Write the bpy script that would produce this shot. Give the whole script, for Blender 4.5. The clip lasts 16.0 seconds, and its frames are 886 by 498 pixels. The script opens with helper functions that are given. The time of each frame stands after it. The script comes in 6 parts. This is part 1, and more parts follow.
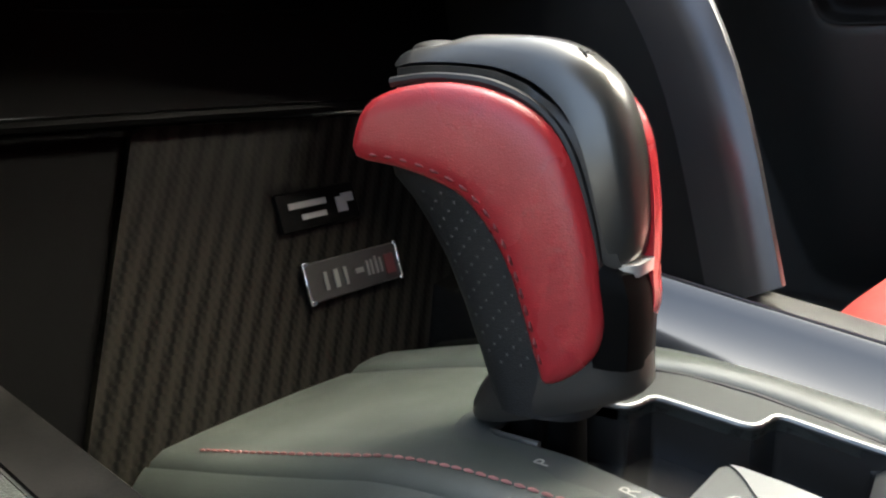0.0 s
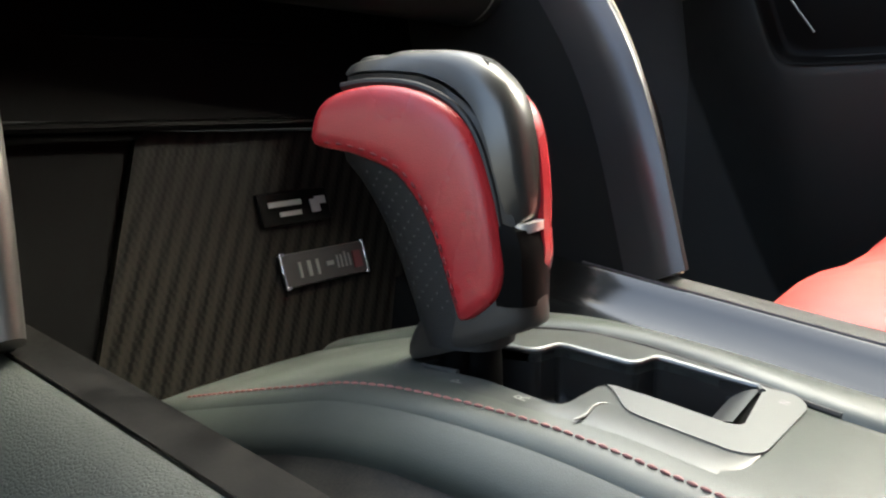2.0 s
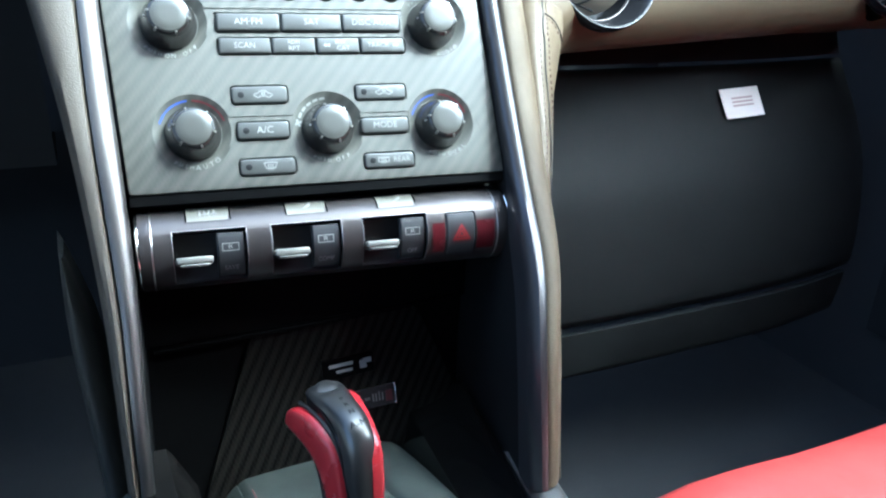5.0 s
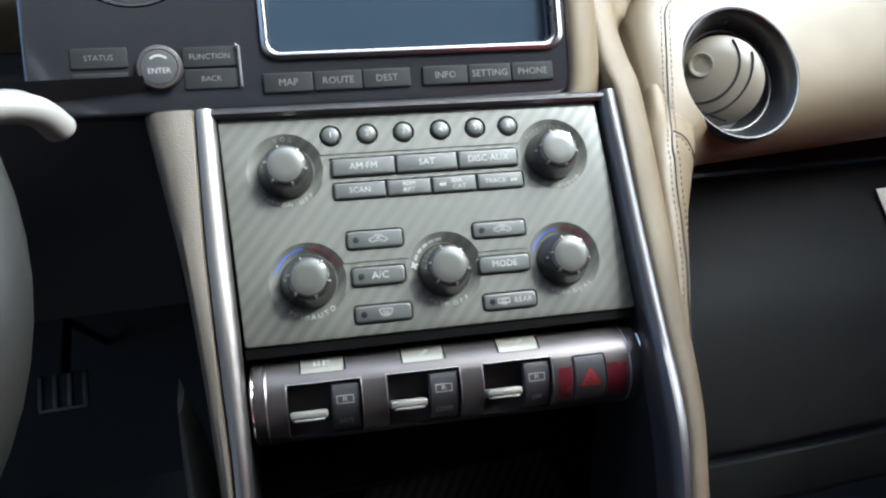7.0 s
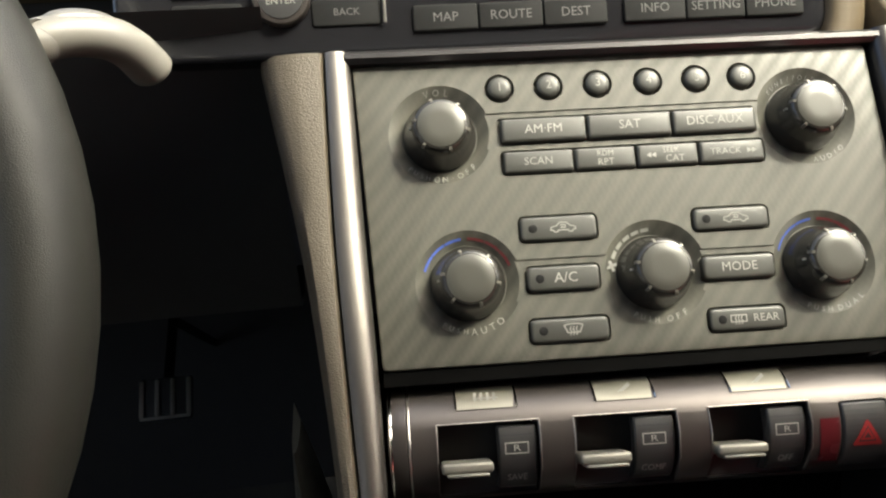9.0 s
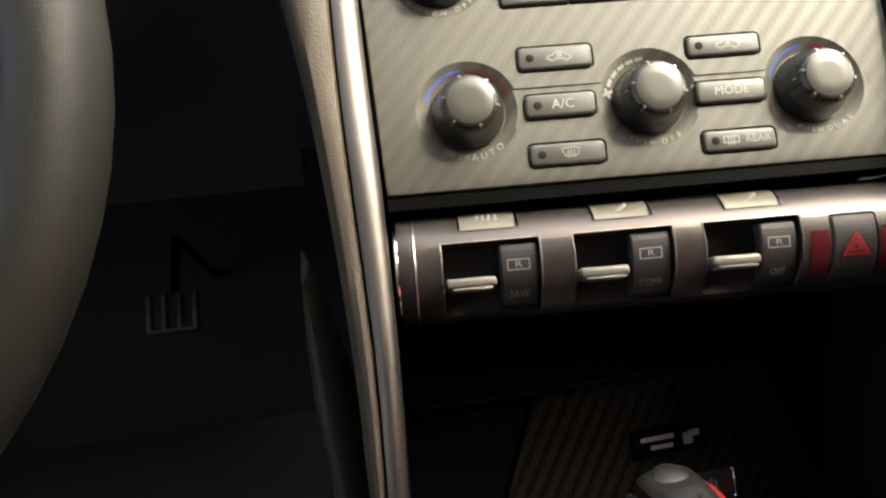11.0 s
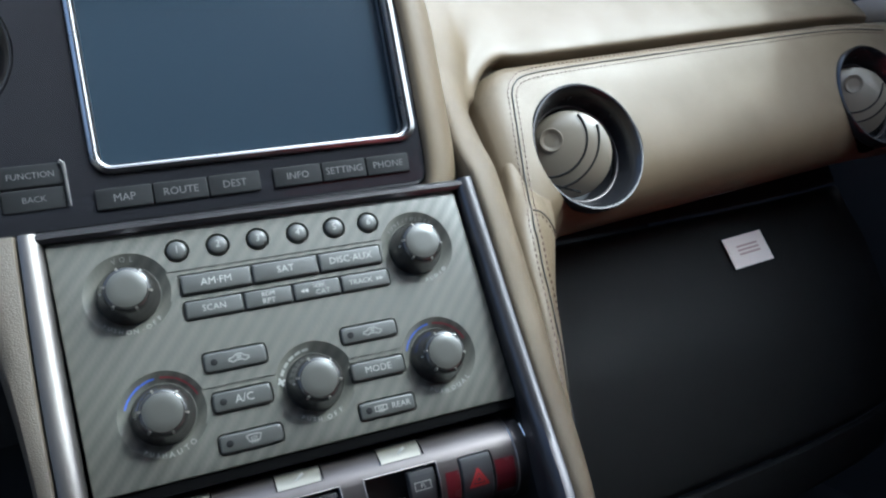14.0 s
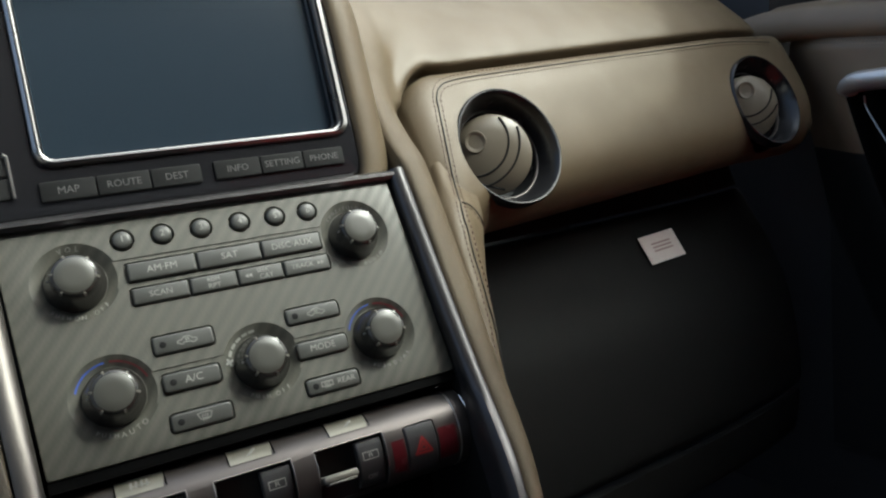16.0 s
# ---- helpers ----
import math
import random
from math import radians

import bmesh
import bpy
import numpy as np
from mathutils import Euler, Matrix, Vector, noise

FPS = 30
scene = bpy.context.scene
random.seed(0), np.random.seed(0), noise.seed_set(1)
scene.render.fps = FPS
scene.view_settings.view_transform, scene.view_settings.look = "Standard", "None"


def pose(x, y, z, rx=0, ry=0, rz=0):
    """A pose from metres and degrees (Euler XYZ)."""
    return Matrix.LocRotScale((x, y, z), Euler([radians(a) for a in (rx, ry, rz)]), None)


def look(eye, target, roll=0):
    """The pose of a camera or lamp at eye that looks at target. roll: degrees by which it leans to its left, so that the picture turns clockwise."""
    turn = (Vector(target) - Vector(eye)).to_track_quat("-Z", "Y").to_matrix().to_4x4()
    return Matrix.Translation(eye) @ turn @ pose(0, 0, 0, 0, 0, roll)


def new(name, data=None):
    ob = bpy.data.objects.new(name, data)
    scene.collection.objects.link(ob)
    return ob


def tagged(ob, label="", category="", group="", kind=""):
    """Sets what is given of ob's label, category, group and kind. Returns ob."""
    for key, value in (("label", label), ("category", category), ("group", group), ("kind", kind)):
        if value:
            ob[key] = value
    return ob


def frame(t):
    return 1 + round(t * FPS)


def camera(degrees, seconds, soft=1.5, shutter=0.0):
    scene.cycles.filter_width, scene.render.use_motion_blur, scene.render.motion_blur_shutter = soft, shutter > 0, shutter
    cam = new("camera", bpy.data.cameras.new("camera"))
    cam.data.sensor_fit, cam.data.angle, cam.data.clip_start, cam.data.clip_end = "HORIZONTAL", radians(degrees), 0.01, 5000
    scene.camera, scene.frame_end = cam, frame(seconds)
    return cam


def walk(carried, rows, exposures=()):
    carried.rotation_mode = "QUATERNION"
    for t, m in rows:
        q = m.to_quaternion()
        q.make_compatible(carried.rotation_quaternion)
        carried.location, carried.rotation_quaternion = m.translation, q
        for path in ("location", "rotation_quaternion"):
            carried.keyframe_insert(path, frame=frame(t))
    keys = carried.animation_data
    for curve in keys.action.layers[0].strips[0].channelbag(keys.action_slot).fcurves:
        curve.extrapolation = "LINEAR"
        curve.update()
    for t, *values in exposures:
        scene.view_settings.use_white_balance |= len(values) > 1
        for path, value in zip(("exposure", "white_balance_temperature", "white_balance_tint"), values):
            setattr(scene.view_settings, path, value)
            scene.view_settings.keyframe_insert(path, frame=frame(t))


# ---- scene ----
# ---- camera and its path ----
cam = camera(60.0, 16.0, soft=2.2)
PATH = [
    (0, (-0.1778, -0.2586, 0.4110), (0.1969, 0.0544, 0.3032), -0.30),
    (0.5, (-0.1856, -0.2766, 0.4002), (0.1941, 0.0366, 0.3119), -0.66),
    (1, (-0.1935, -0.2864, 0.3994), (0.1871, 0.0265, 0.3141), -0.64),
    (1.5, (-0.2042, -0.2892, 0.3984), (0.1804, 0.0197, 0.3172), -0.36),
    (2, (-0.2056, -0.3030, 0.3992), (0.1752, 0.0112, 0.3197), -0.22),
    (2.5, (-0.1873, -0.3123, 0.4110), (0.1765, 0.0186, 0.3206), 0.43),
    (3, (-0.1616, -0.3393, 0.4304), (0.1525, 0.0277, 0.3013), 2.53),
    (3.2, (-0.1560, -0.3464, 0.4387), (0.1405, 0.0215, 0.2752), 4.02),
    (5.3, (-0.1445, -0.5331, 0.6705), (0.0524, -0.1164, 0.4766), 1.91),
    (5.5, (-0.1456, -0.5543, 0.6690), (0.0447, -0.1302, 0.4850), 0.91),
    (6, (-0.1503, -0.5632, 0.6623), (0.0278, -0.1242, 0.5025), -0.77),
    (6.5, (-0.1440, -0.5211, 0.6775), (0.0189, -0.0708, 0.5337), -1.77),
    (7, (-0.1238, -0.4598, 0.6832), (0.0115, 0.0005, 0.5423), -1.91),
    (7.5, (-0.1195, -0.4107, 0.6736), (-0.0056, 0.0568, 0.5378), -2.48),
    (8, (-0.1271, -0.3561, 0.6625), (-0.0234, 0.1142, 0.5280), -2.03),
    (8.5, (-0.1321, -0.3247, 0.6697), (-0.0485, 0.1447, 0.5192), -2.34),
    (9, (-0.1363, -0.3380, 0.6446), (-0.0648, 0.1383, 0.5102), -2.70),
    (9.5, (-0.1376, -0.3472, 0.6149), (-0.0778, 0.1302, 0.4790), -3.38),
    (10, (-0.1427, -0.3583, 0.5885), (-0.0799, 0.1180, 0.4501), -3.89),
    (10.2, (-0.1455, -0.3609, 0.5809), (-0.0796, 0.1141, 0.4394), -3.92),
    (12.5, (-0.1449, -0.3668, 0.6338), (-0.0535, 0.0974, 0.4722), -6.11),
    (13, (-0.1294, -0.3752, 0.6598), (0.0155, 0.0829, 0.5214), -5.62),
    (13.5, (-0.1159, -0.4022, 0.6904), (0.0765, 0.0428, 0.5681), -4.89),
    (14, (-0.1116, -0.4366, 0.7017), (0.1071, -0.0002, 0.5935), -4.76),
    (14.5, (-0.1066, -0.4633, 0.7120), (0.1341, -0.0367, 0.6115), -4.36),
    (15, (-0.1107, -0.4755, 0.7217), (0.1406, -0.0542, 0.6249), -4.45),
    (15.5, (-0.1217, -0.4744, 0.7056), (0.1392, -0.0585, 0.6110), -5.02),
    (16, (-0.1366, -0.4636, 0.6731), (0.1274, -0.0481, 0.5857), -6.10),
]
EXPOSURES = [(0.0, 4.12, 6500, -3), (3.2, 4.12, 6500, -6), (5.3, 3.42, 4500, -8), (6.0, 3.27, 4600, -6), (7.0, 2.87, 5150, -2), (8.0, 2.72, 6100, -2), (9.0, 2.47, 6600, -2), (10.2, 2.57, 7500, 4), (12.5, 3.07, 5050, -2), (14.0, 2.3, 4900, -3), (15.0, 1.47, 5500, -5), (15.5, 0.99, 5750, -5), (16.0, 1.64, 5750, -5)]
walk(cam, [(t, look(eye, target, roll)) for t, eye, target, roll in PATH], EXPOSURES)

# ---- light: daylight through the side glass ----
SUN_TO = Vector((0.50, -0.40, 0.77)).normalized()
world = bpy.data.worlds.new("daylight")
scene.world = world
world.use_nodes = True
wn = world.node_tree
sky = wn.nodes.new("ShaderNodeTexSky")
sky.sky_type = "NISHITA"
sky.sun_disc = False
sky.dust_density = 10.0
sky.ozone_density = 0.6
sky.air_density = 0.5
sky.sun_elevation = math.asin(SUN_TO.z)
sky.sun_rotation = math.atan2(SUN_TO.x, SUN_TO.y)
wn.links.new(sky.outputs[0], wn.nodes["Background"].inputs[0])
wn.nodes["Background"].inputs[1].default_value = 0.15
sun = new("sun", bpy.data.lights.new("sun", "SUN"))
sun.data.energy = 0.8
sun.data.angle = radians(3.0)
sun.data.color = (1.0, 0.93, 0.8)
sun.matrix_world = look(SUN_TO * 5, (0, 0, 0))

# ---- materials ----
def mat(name, colour, rough=0.5, metal=0.0, coat=0.0, spec=0.5):
    m = bpy.data.materials.new(name)
    m.use_nodes = True
    b = m.node_tree.nodes["Principled BSDF"]
    b.inputs["Base Color"].default_value = (*colour, 1)
    b.inputs["Roughness"].default_value = rough
    b.inputs["Metallic"].default_value = metal
    b.inputs["Coat Weight"].default_value = coat
    b.inputs["Coat Roughness"].default_value = 0.12
    b.inputs["Specular IOR Level"].default_value = spec
    return m


class Net:
    """Short way to wire the nodes of a material."""

    def __init__(self, m):
        self.t = m.node_tree
        self.b = self.t.nodes["Principled BSDF"]

    def node(self, kind, **inputs):
        n = self.t.nodes.new(kind)
        for k, v in inputs.items():
            key = k.replace("_", " ")
            if hasattr(v, "is_output"):
                self.t.links.new(v, n.inputs[key])
            else:
                n.inputs[key].default_value = v
        return n

    def link(self, a, b):
        self.t.links.new(a, b)

    def coords(self):
        return self.t.nodes.new("ShaderNodeTexCoord").outputs["Object"]

    def ramp(self, fac, stops):
        r = self.t.nodes.new("ShaderNodeValToRGB")
        self.link(fac, r.inputs[0])
        e = r.color_ramp.elements
        while len(e) < len(stops):
            e.new(0.5)
        for el, (p, c) in zip(e, stops):
            el.position = p
            el.color = (*c, 1) if not isinstance(c, (int, float)) else (c, c, c, 1)
        return r.outputs[0]

    def math(self, op, a, b=0.0, c=0.0):
        n = self.t.nodes.new("ShaderNodeMath")
        n.operation = op
        for i, v in enumerate((a, b, c)):
            if hasattr(v, "is_output"):
                self.link(v, n.inputs[i])
            else:
                n.inputs[i].default_value = v
        return n.outputs[0]

    def bump(self, height, strength, distance):
        n = self.node("ShaderNodeBump", Height=height, Strength=strength, Distance=distance)
        self.link(n.outputs[0], self.b.inputs["Normal"])
        return n


def leather(name, colour, grain=1400.0, strength=0.35, rough=0.5, wear=0.25):
    m = mat(name, colour, rough)
    n = Net(m)
    co = n.coords()
    v = n.node("ShaderNodeTexVoronoi", Vector=co, Scale=grain, Randomness=1.0)
    v.feature = "DISTANCE_TO_EDGE"
    big = n.node("ShaderNodeTexNoise", Vector=co, Scale=22.0, Detail=5.0)
    fine = n.node("ShaderNodeTexNoise", Vector=co, Scale=grain * 1.7, Detail=2.0)
    h = n.math("ADD", n.math("MINIMUM", v.outputs[0], 0.25), n.math("MULTIPLY", fine.outputs[0], 0.25))
    n.bump(h, strength, 0.0006)
    lo = [c * (1 - wear) for c in colour]
    hi = [min(1, c * (1 + wear)) for c in colour]
    n.link(n.ramp(big.outputs[0], [(0.3, lo), (0.7, hi)]), n.b.inputs["Base Color"])
    n.link(n.ramp(big.outputs[0], [(0.3, rough + 0.06), (0.7, rough - 0.08)]), n.b.inputs["Roughness"])
    return m


def plastic(name, colour, rough=0.45, grain=2500.0, strength=0.15, coat=0.0, dust=0.0, patch=0.5):
    m = mat(name, colour, rough, coat=coat)
    n = Net(m)
    co = n.coords()
    fine = n.node("ShaderNodeTexNoise", Vector=co, Scale=grain, Detail=2.0)
    big = n.node("ShaderNodeTexNoise", Vector=co, Scale=35.0, Detail=6.0, Roughness=0.65)
    n.bump(fine.outputs[0], strength, 0.0003)
    n.link(n.ramp(big.outputs[0], [(0.3, rough + 0.08 * patch), (0.72, rough - 0.06 * patch)]), n.b.inputs["Roughness"])
    if dust:
        specks = n.node("ShaderNodeTexNoise", Vector=co, Scale=900.0, Detail=3.0)
        d = n.ramp(specks.outputs[0], [(0.66, 0.0), (0.74, dust)])
        mix = n.t.nodes.new("ShaderNodeMix")
        mix.data_type = "RGBA"
        n.link(d, mix.inputs[0])
        mix.inputs[6].default_value = (*colour, 1)
        mix.inputs[7].default_value = (0.45, 0.43, 0.38, 1)
        n.link(mix.outputs[2], n.b.inputs["Base Color"])
    return m


def brushed(name, colour, rough=0.3, metal=1.0, along=(1.0, 1.0, 1.0)):
    m = mat(name, colour, rough, metal)
    n = Net(m)
    mp = n.node("ShaderNodeMapping", Vector=n.coords())
    mp.inputs["Scale"].default_value = along
    a = n.node("ShaderNodeTexNoise", Vector=mp.outputs[0], Scale=60.0, Detail=6.0)
    n.link(n.ramp(a.outputs[0], [(0.3, rough - 0.015), (0.7, rough + 0.03)]), n.b.inputs["Roughness"])
    n.bump(a.outputs[0], 0.006, 0.0004)
    return m


def carbon(name, dark, light, period, slope, rough=0.42, coat=0.0, weave=1.0, relief=0.2):
    """Twill: diagonal ribs of the given period, crossed by fine tows."""
    m = mat(name, dark, rough, coat=coat)
    n = Net(m)
    sep = n.node("ShaderNodeSeparateXYZ", Vector=n.coords())
    x, z = sep.outputs[0], sep.outputs[2]
    wob = n.node("ShaderNodeTexNoise", Vector=n.coords(), Scale=90.0, Detail=2.0)
    s = n.math("ADD", n.math("MULTIPLY", x, slope[0]), n.math("MULTIPLY", z, slope[1]))
    s = n.math("ADD", n.math("DIVIDE", s, period), n.math("MULTIPLY", wob.outputs[0], 0.04))
    rib = n.math("PINGPONG", s, 0.5)
    step = n.math("FLOOR", n.math("MULTIPLY", z, 2.0 / period))
    tow = n.math("PINGPONG", n.math("ADD", n.math("MULTIPLY", x, 2.4 / period), n.math("MULTIPLY", step, 0.5)), 0.5)
    h = n.math("ADD", n.math("MULTIPLY", rib, 1.6), n.math("MULTIPLY", tow, 0.35 * weave))
    n.bump(h, relief, 0.0005)
    n.link(n.ramp(h, [(0.15, dark), (0.85, light)]), n.b.inputs["Base Color"])
    n.link(n.ramp(h, [(0.1, rough + 0.1), (0.9, rough - 0.06)]), n.b.inputs["Roughness"])
    return m


def dusty(name, low, high, rough):
    """Black plastic under a thin, patchy film of dust."""
    m = mat(name, low, rough)
    n = Net(m)
    co = n.coords()
    cloud = n.node("ShaderNodeTexNoise", Vector=co, Scale=55.0, Detail=8.0, Roughness=0.7)
    speck = n.node("ShaderNodeTexNoise", Vector=co, Scale=1400.0, Detail=2.0)
    f = n.math("MULTIPLY", cloud.outputs[0], n.math("ADD", n.math("MULTIPLY", speck.outputs[0], 0.8), 0.6))
    n.link(n.ramp(f, [(0.42, low), (0.78, high)]), n.b.inputs["Base Color"])
    n.link(n.ramp(cloud.outputs[0], [(0.35, rough - 0.1), (0.7, rough + 0.2)]), n.b.inputs["Roughness"])
    n.bump(speck.outputs[0], 0.1, 0.0003)
    return m


LEATHER = leather("grey_leather", (0.095, 0.073, 0.044), 900, 0.28, 0.5, 0.07)
LEATHER.node_tree.nodes["Principled BSDF"].inputs["Specular IOR Level"].default_value = 0.3
LEATHER_CONSOLE = leather("console_leather", (0.050, 0.057, 0.049), 1600, 0.12, 0.40)
LEATHER_PAD = leather("grained_knee_pad_leather", (0.027, 0.030, 0.026), 1000, 0.6, 0.48)
LEATHER_PAD.node_tree.nodes["Principled BSDF"].inputs["Specular IOR Level"].default_value = 0.3
LEATHER_DASH = leather("grey_dash_leather", (0.092, 0.071, 0.043), 900, 0.28, 0.5, 0.07)
LEATHER_DASH.node_tree.nodes["Principled BSDF"].inputs["Specular IOR Level"].default_value = 0.3


def grain_band(m):
    """Coarse pebbled grain on the buttress that fades out into the smooth pad."""
    n = Net(m)
    sep = n.node("ShaderNodeSeparateXYZ", Vector=n.coords())
    v = n.math("SUBTRACT", n.math("SUBTRACT", sep.outputs[0], 0.163), n.math("MULTIPLY", n.math("MAXIMUM", n.math("SUBTRACT", sep.outputs[2], 0.64), 0.0), 0.3))
    v = n.math("ADD", v, n.math("MAXIMUM", n.math("SUBTRACT", sep.outputs[2], 0.715), 0.0))
    mask = n.ramp(n.math("ADD", n.math("MULTIPLY", v, 30.0), 0.5), [(0.35, 1.0), (0.75, 0.25)])
    bump = next(k for k in n.t.nodes if k.bl_idname == "ShaderNodeBump")
    n.link(mask, bump.inputs["Strength"])


grain_band(LEATHER_DASH)
LEATHER_PAD_FINE = leather("grained_grey_leather", (0.078, 0.065, 0.048), 800, 0.75, 0.5, 0.07)
LEATHER_WHEEL = leather("wheel_leather", (0.019, 0.0192, 0.0158), 1300, 0.3, 0.5)
RED_LEATHER = leather("red_leather", (0.31, 0.019, 0.025), 1500, 0.2, 0.29, 0.12)
RED_SEAT = leather("red_seat_leather", (0.38, 0.035, 0.03), 800, 0.3, 0.5, 0.1)
# Dash leather with the door's missing light put into a paler colour.
LEATHER_DOOR_LIT = leather("door_leather_lit", (0.20, 0.152, 0.098), 900, 0.28, 0.5, 0.07)
BLACK_LEATHER = leather("black_perforated_leather", (0.009, 0.009, 0.009), 1500, 0.3, 0.6)
BLACK_LEATHER.node_tree.nodes["Principled BSDF"].inputs["Specular IOR Level"].default_value = 0.3
THREAD_RED = plastic("red_thread", (0.32, 0.06, 0.06), 0.7)
THREAD_GREY = plastic("grey_thread", (0.075, 0.045, 0.035), 0.7)
THREAD_PAD = plastic("red_pad_thread", (0.15, 0.022, 0.024), 0.6)
THREAD_CONSOLE = plastic("pale_red_console_thread", (0.27, 0.115, 0.105), 0.65)
THREAD_PALE = plastic("pale_door_thread", (0.30, 0.235, 0.16), 0.65)
THREAD_DARK = plastic("seam_shadow", (0.02, 0.018, 0.016), 0.8)
BLACK_PLASTIC = plastic("black_plastic", (0.026, 0.026, 0.027), 0.42)
MATT_BLACK = plastic("matt_black_plastic", (0.028, 0.029, 0.031), 0.7)
DUSTY_BLACK = dusty("dusty_black_plastic", (0.0035, 0.0033, 0.003), (0.011, 0.010, 0.0085), 0.5)
DUSTY_BLACK.node_tree.nodes["Principled BSDF"].inputs["Specular IOR Level"].default_value = 0.1
DUSTY_LEDGE = dusty("dusty_black_ledge", (0.0055, 0.0052, 0.0045), (0.030, 0.028, 0.023), 0.5)
DUSTY_LEDGE.node_tree.nodes["Principled BSDF"].inputs["Specular IOR Level"].default_value = 0.25
GLOSS_BLACK = plastic("gloss_black_plastic", (0.012, 0.012, 0.014), 0.16, strength=0.03, coat=0.5)
CHEEK_BLACK = plastic("satin_black_cheek", (0.008, 0.008, 0.008), 0.35, strength=0.04)
CHEEK_BLACK.node_tree.nodes["Principled BSDF"].inputs["Specular IOR Level"].default_value = 0.2
# Ridges of the knob's own plastic; the paler colour stands for their glint.
KNOB_RIDGE_GLINT = plastic("glint_knob_ridge", (0.105, 0.10, 0.086), 0.3, strength=0.03)
KNOB_BLACK = plastic("satin_dark_knob", (0.019, 0.018, 0.016), 0.2, strength=0.03, coat=0.35)
KNOB_CAP = plastic("grey_knob_cap", (0.052, 0.051, 0.044), 0.36, strength=0.06)
MENU_BLACK = plastic("dark_menu_key", (0.009, 0.0092, 0.0095), 0.62, strength=0.05)
MENU_BLACK.node_tree.nodes["Principled BSDF"].inputs["Specular IOR Level"].default_value = 0.15
MENU_PRINT = mat("dim_menu_print", (0.065, 0.065, 0.065), 0.6)
BUTTON_GREY = plastic("grey_button", (0.036, 0.0365, 0.033), 0.4, strength=0.08)
CARBON = carbon("carbon_faceplate", (0.052, 0.051, 0.042), (0.081, 0.079, 0.065), 0.0068, (0.72, -0.62), 0.45)
# Black weave, its colour darkened further for shade in the recess.
CARBON_SHADED = carbon("shaded_carbon_back_panel", (0.0010, 0.0010, 0.0010), (0.0135, 0.0124, 0.0102), 0.0068, (0.82, -0.50), 0.42, weave=2.2, relief=0.3)
CARBON_SHADED.node_tree.nodes["Principled BSDF"].inputs["Specular IOR Level"].default_value = 0.06
BADGE_DARK = brushed("dark_badge_metal", (0.032, 0.031, 0.032), 0.5, 0.6)
GUNMETAL = brushed("gunmetal_trim", (0.068, 0.060, 0.057), 0.34, 0.6)
EDGE_METAL = brushed("dull_edge_metal", (0.24, 0.225, 0.21), 0.36, 0.9)
DARK_GUNMETAL = brushed("dark_gunmetal_trim", (0.06, 0.058, 0.060), 0.30, 0.7)
SATIN_STRIP = brushed("satin_metal_strip", (0.20, 0.186, 0.172), 0.45, 1.0)
SILVER = brushed("silver_trim", (0.52, 0.50, 0.47), 0.3)
FRAME_METAL = brushed("satin_chrome_frame", (0.37, 0.36, 0.345), 0.28)
PADDLE = brushed("painted_silver_paddle", (0.18, 0.174, 0.15), 0.42, 0.35)
PULL_METAL = brushed("bright_satin_pull", (0.78, 0.75, 0.70), 0.42, 0.85)
CHROME = mat("chrome", (0.75, 0.74, 0.72), 0.12, 1.0)
SATIN_STEEL = brushed("satin_gate_plate", (0.145, 0.150, 0.150), 0.46)
KNOB_METAL = brushed("dark_satin_knob_metal", (0.078, 0.077, 0.073), 0.30, 0.75)
LEDGE_METAL = brushed("bright_ledge_metal", (0.55, 0.54, 0.52), 0.38, 0.7)
COLLAR_BLACK = plastic("satin_brown_black_collar", (0.017, 0.0155, 0.0135), 0.45, strength=0.08)
LEVER_BLACK = plastic("satin_black_lever_plastic", (0.010, 0.010, 0.010), 0.4, strength=0.06)
LEVER_BLACK.node_tree.nodes["Principled BSDF"].inputs["Specular IOR Level"].default_value = 0.35
CONSOLE_TRIM = plastic("dark_satin_console_trim", (0.0035, 0.0035, 0.0032), 0.10, strength=0.01, patch=0.15)
CONSOLE_TRIM.node_tree.nodes["Principled BSDF"].inputs["Specular IOR Level"].default_value = 0.7
PRINT_WHITE = mat("white_print", (0.25, 0.25, 0.23), 0.6)
BADGE_PRINT = mat("badge_grey_print", (0.11, 0.11, 0.105), 0.6)
PRINT_DIM = mat("dim_grey_print", (0.24, 0.24, 0.235), 0.6)
PRINT_DARK = mat("dark_print", (0.012, 0.012, 0.012), 0.8, spec=0.1)
PRINT_BLUE = mat("blue_print", (0.05, 0.09, 0.36), 0.5)
DARK_RED_MARK = mat("dark_red_mark", (0.06, 0.008, 0.012), 0.5)
PRINT_RED = mat("red_print", (0.15, 0.02, 0.025), 0.5)
LABEL_GOLD = brushed("pale_label_metal", (0.21, 0.20, 0.165), 0.4, 0.6)
PAPER = plastic("white_sticker_paper", (0.78, 0.74, 0.70), 0.7)
RED_LENS = plastic("dark_red_lens", (0.065, 0.007, 0.010), 0.25, strength=0.02)
# Black plastic taken far darker, with shade put into the colour.
SHADE_BLACK = plastic("shade_black_plastic", (0.0022, 0.0022, 0.0022), 0.5, strength=0.05)
SHADE_BLACK.node_tree.nodes["Principled BSDF"].inputs["Specular IOR Level"].default_value = 0.04
# Bluish base stands in for haze and reflection on the glass.
SCREEN = mat("hazed_screen_glass", (0.016, 0.024, 0.034), 0.16, coat=0.4)
GROUND_BOUNCE = dusty("bounce_ground", (0.24, 0.235, 0.22), (0.33, 0.32, 0.30), 0.85)
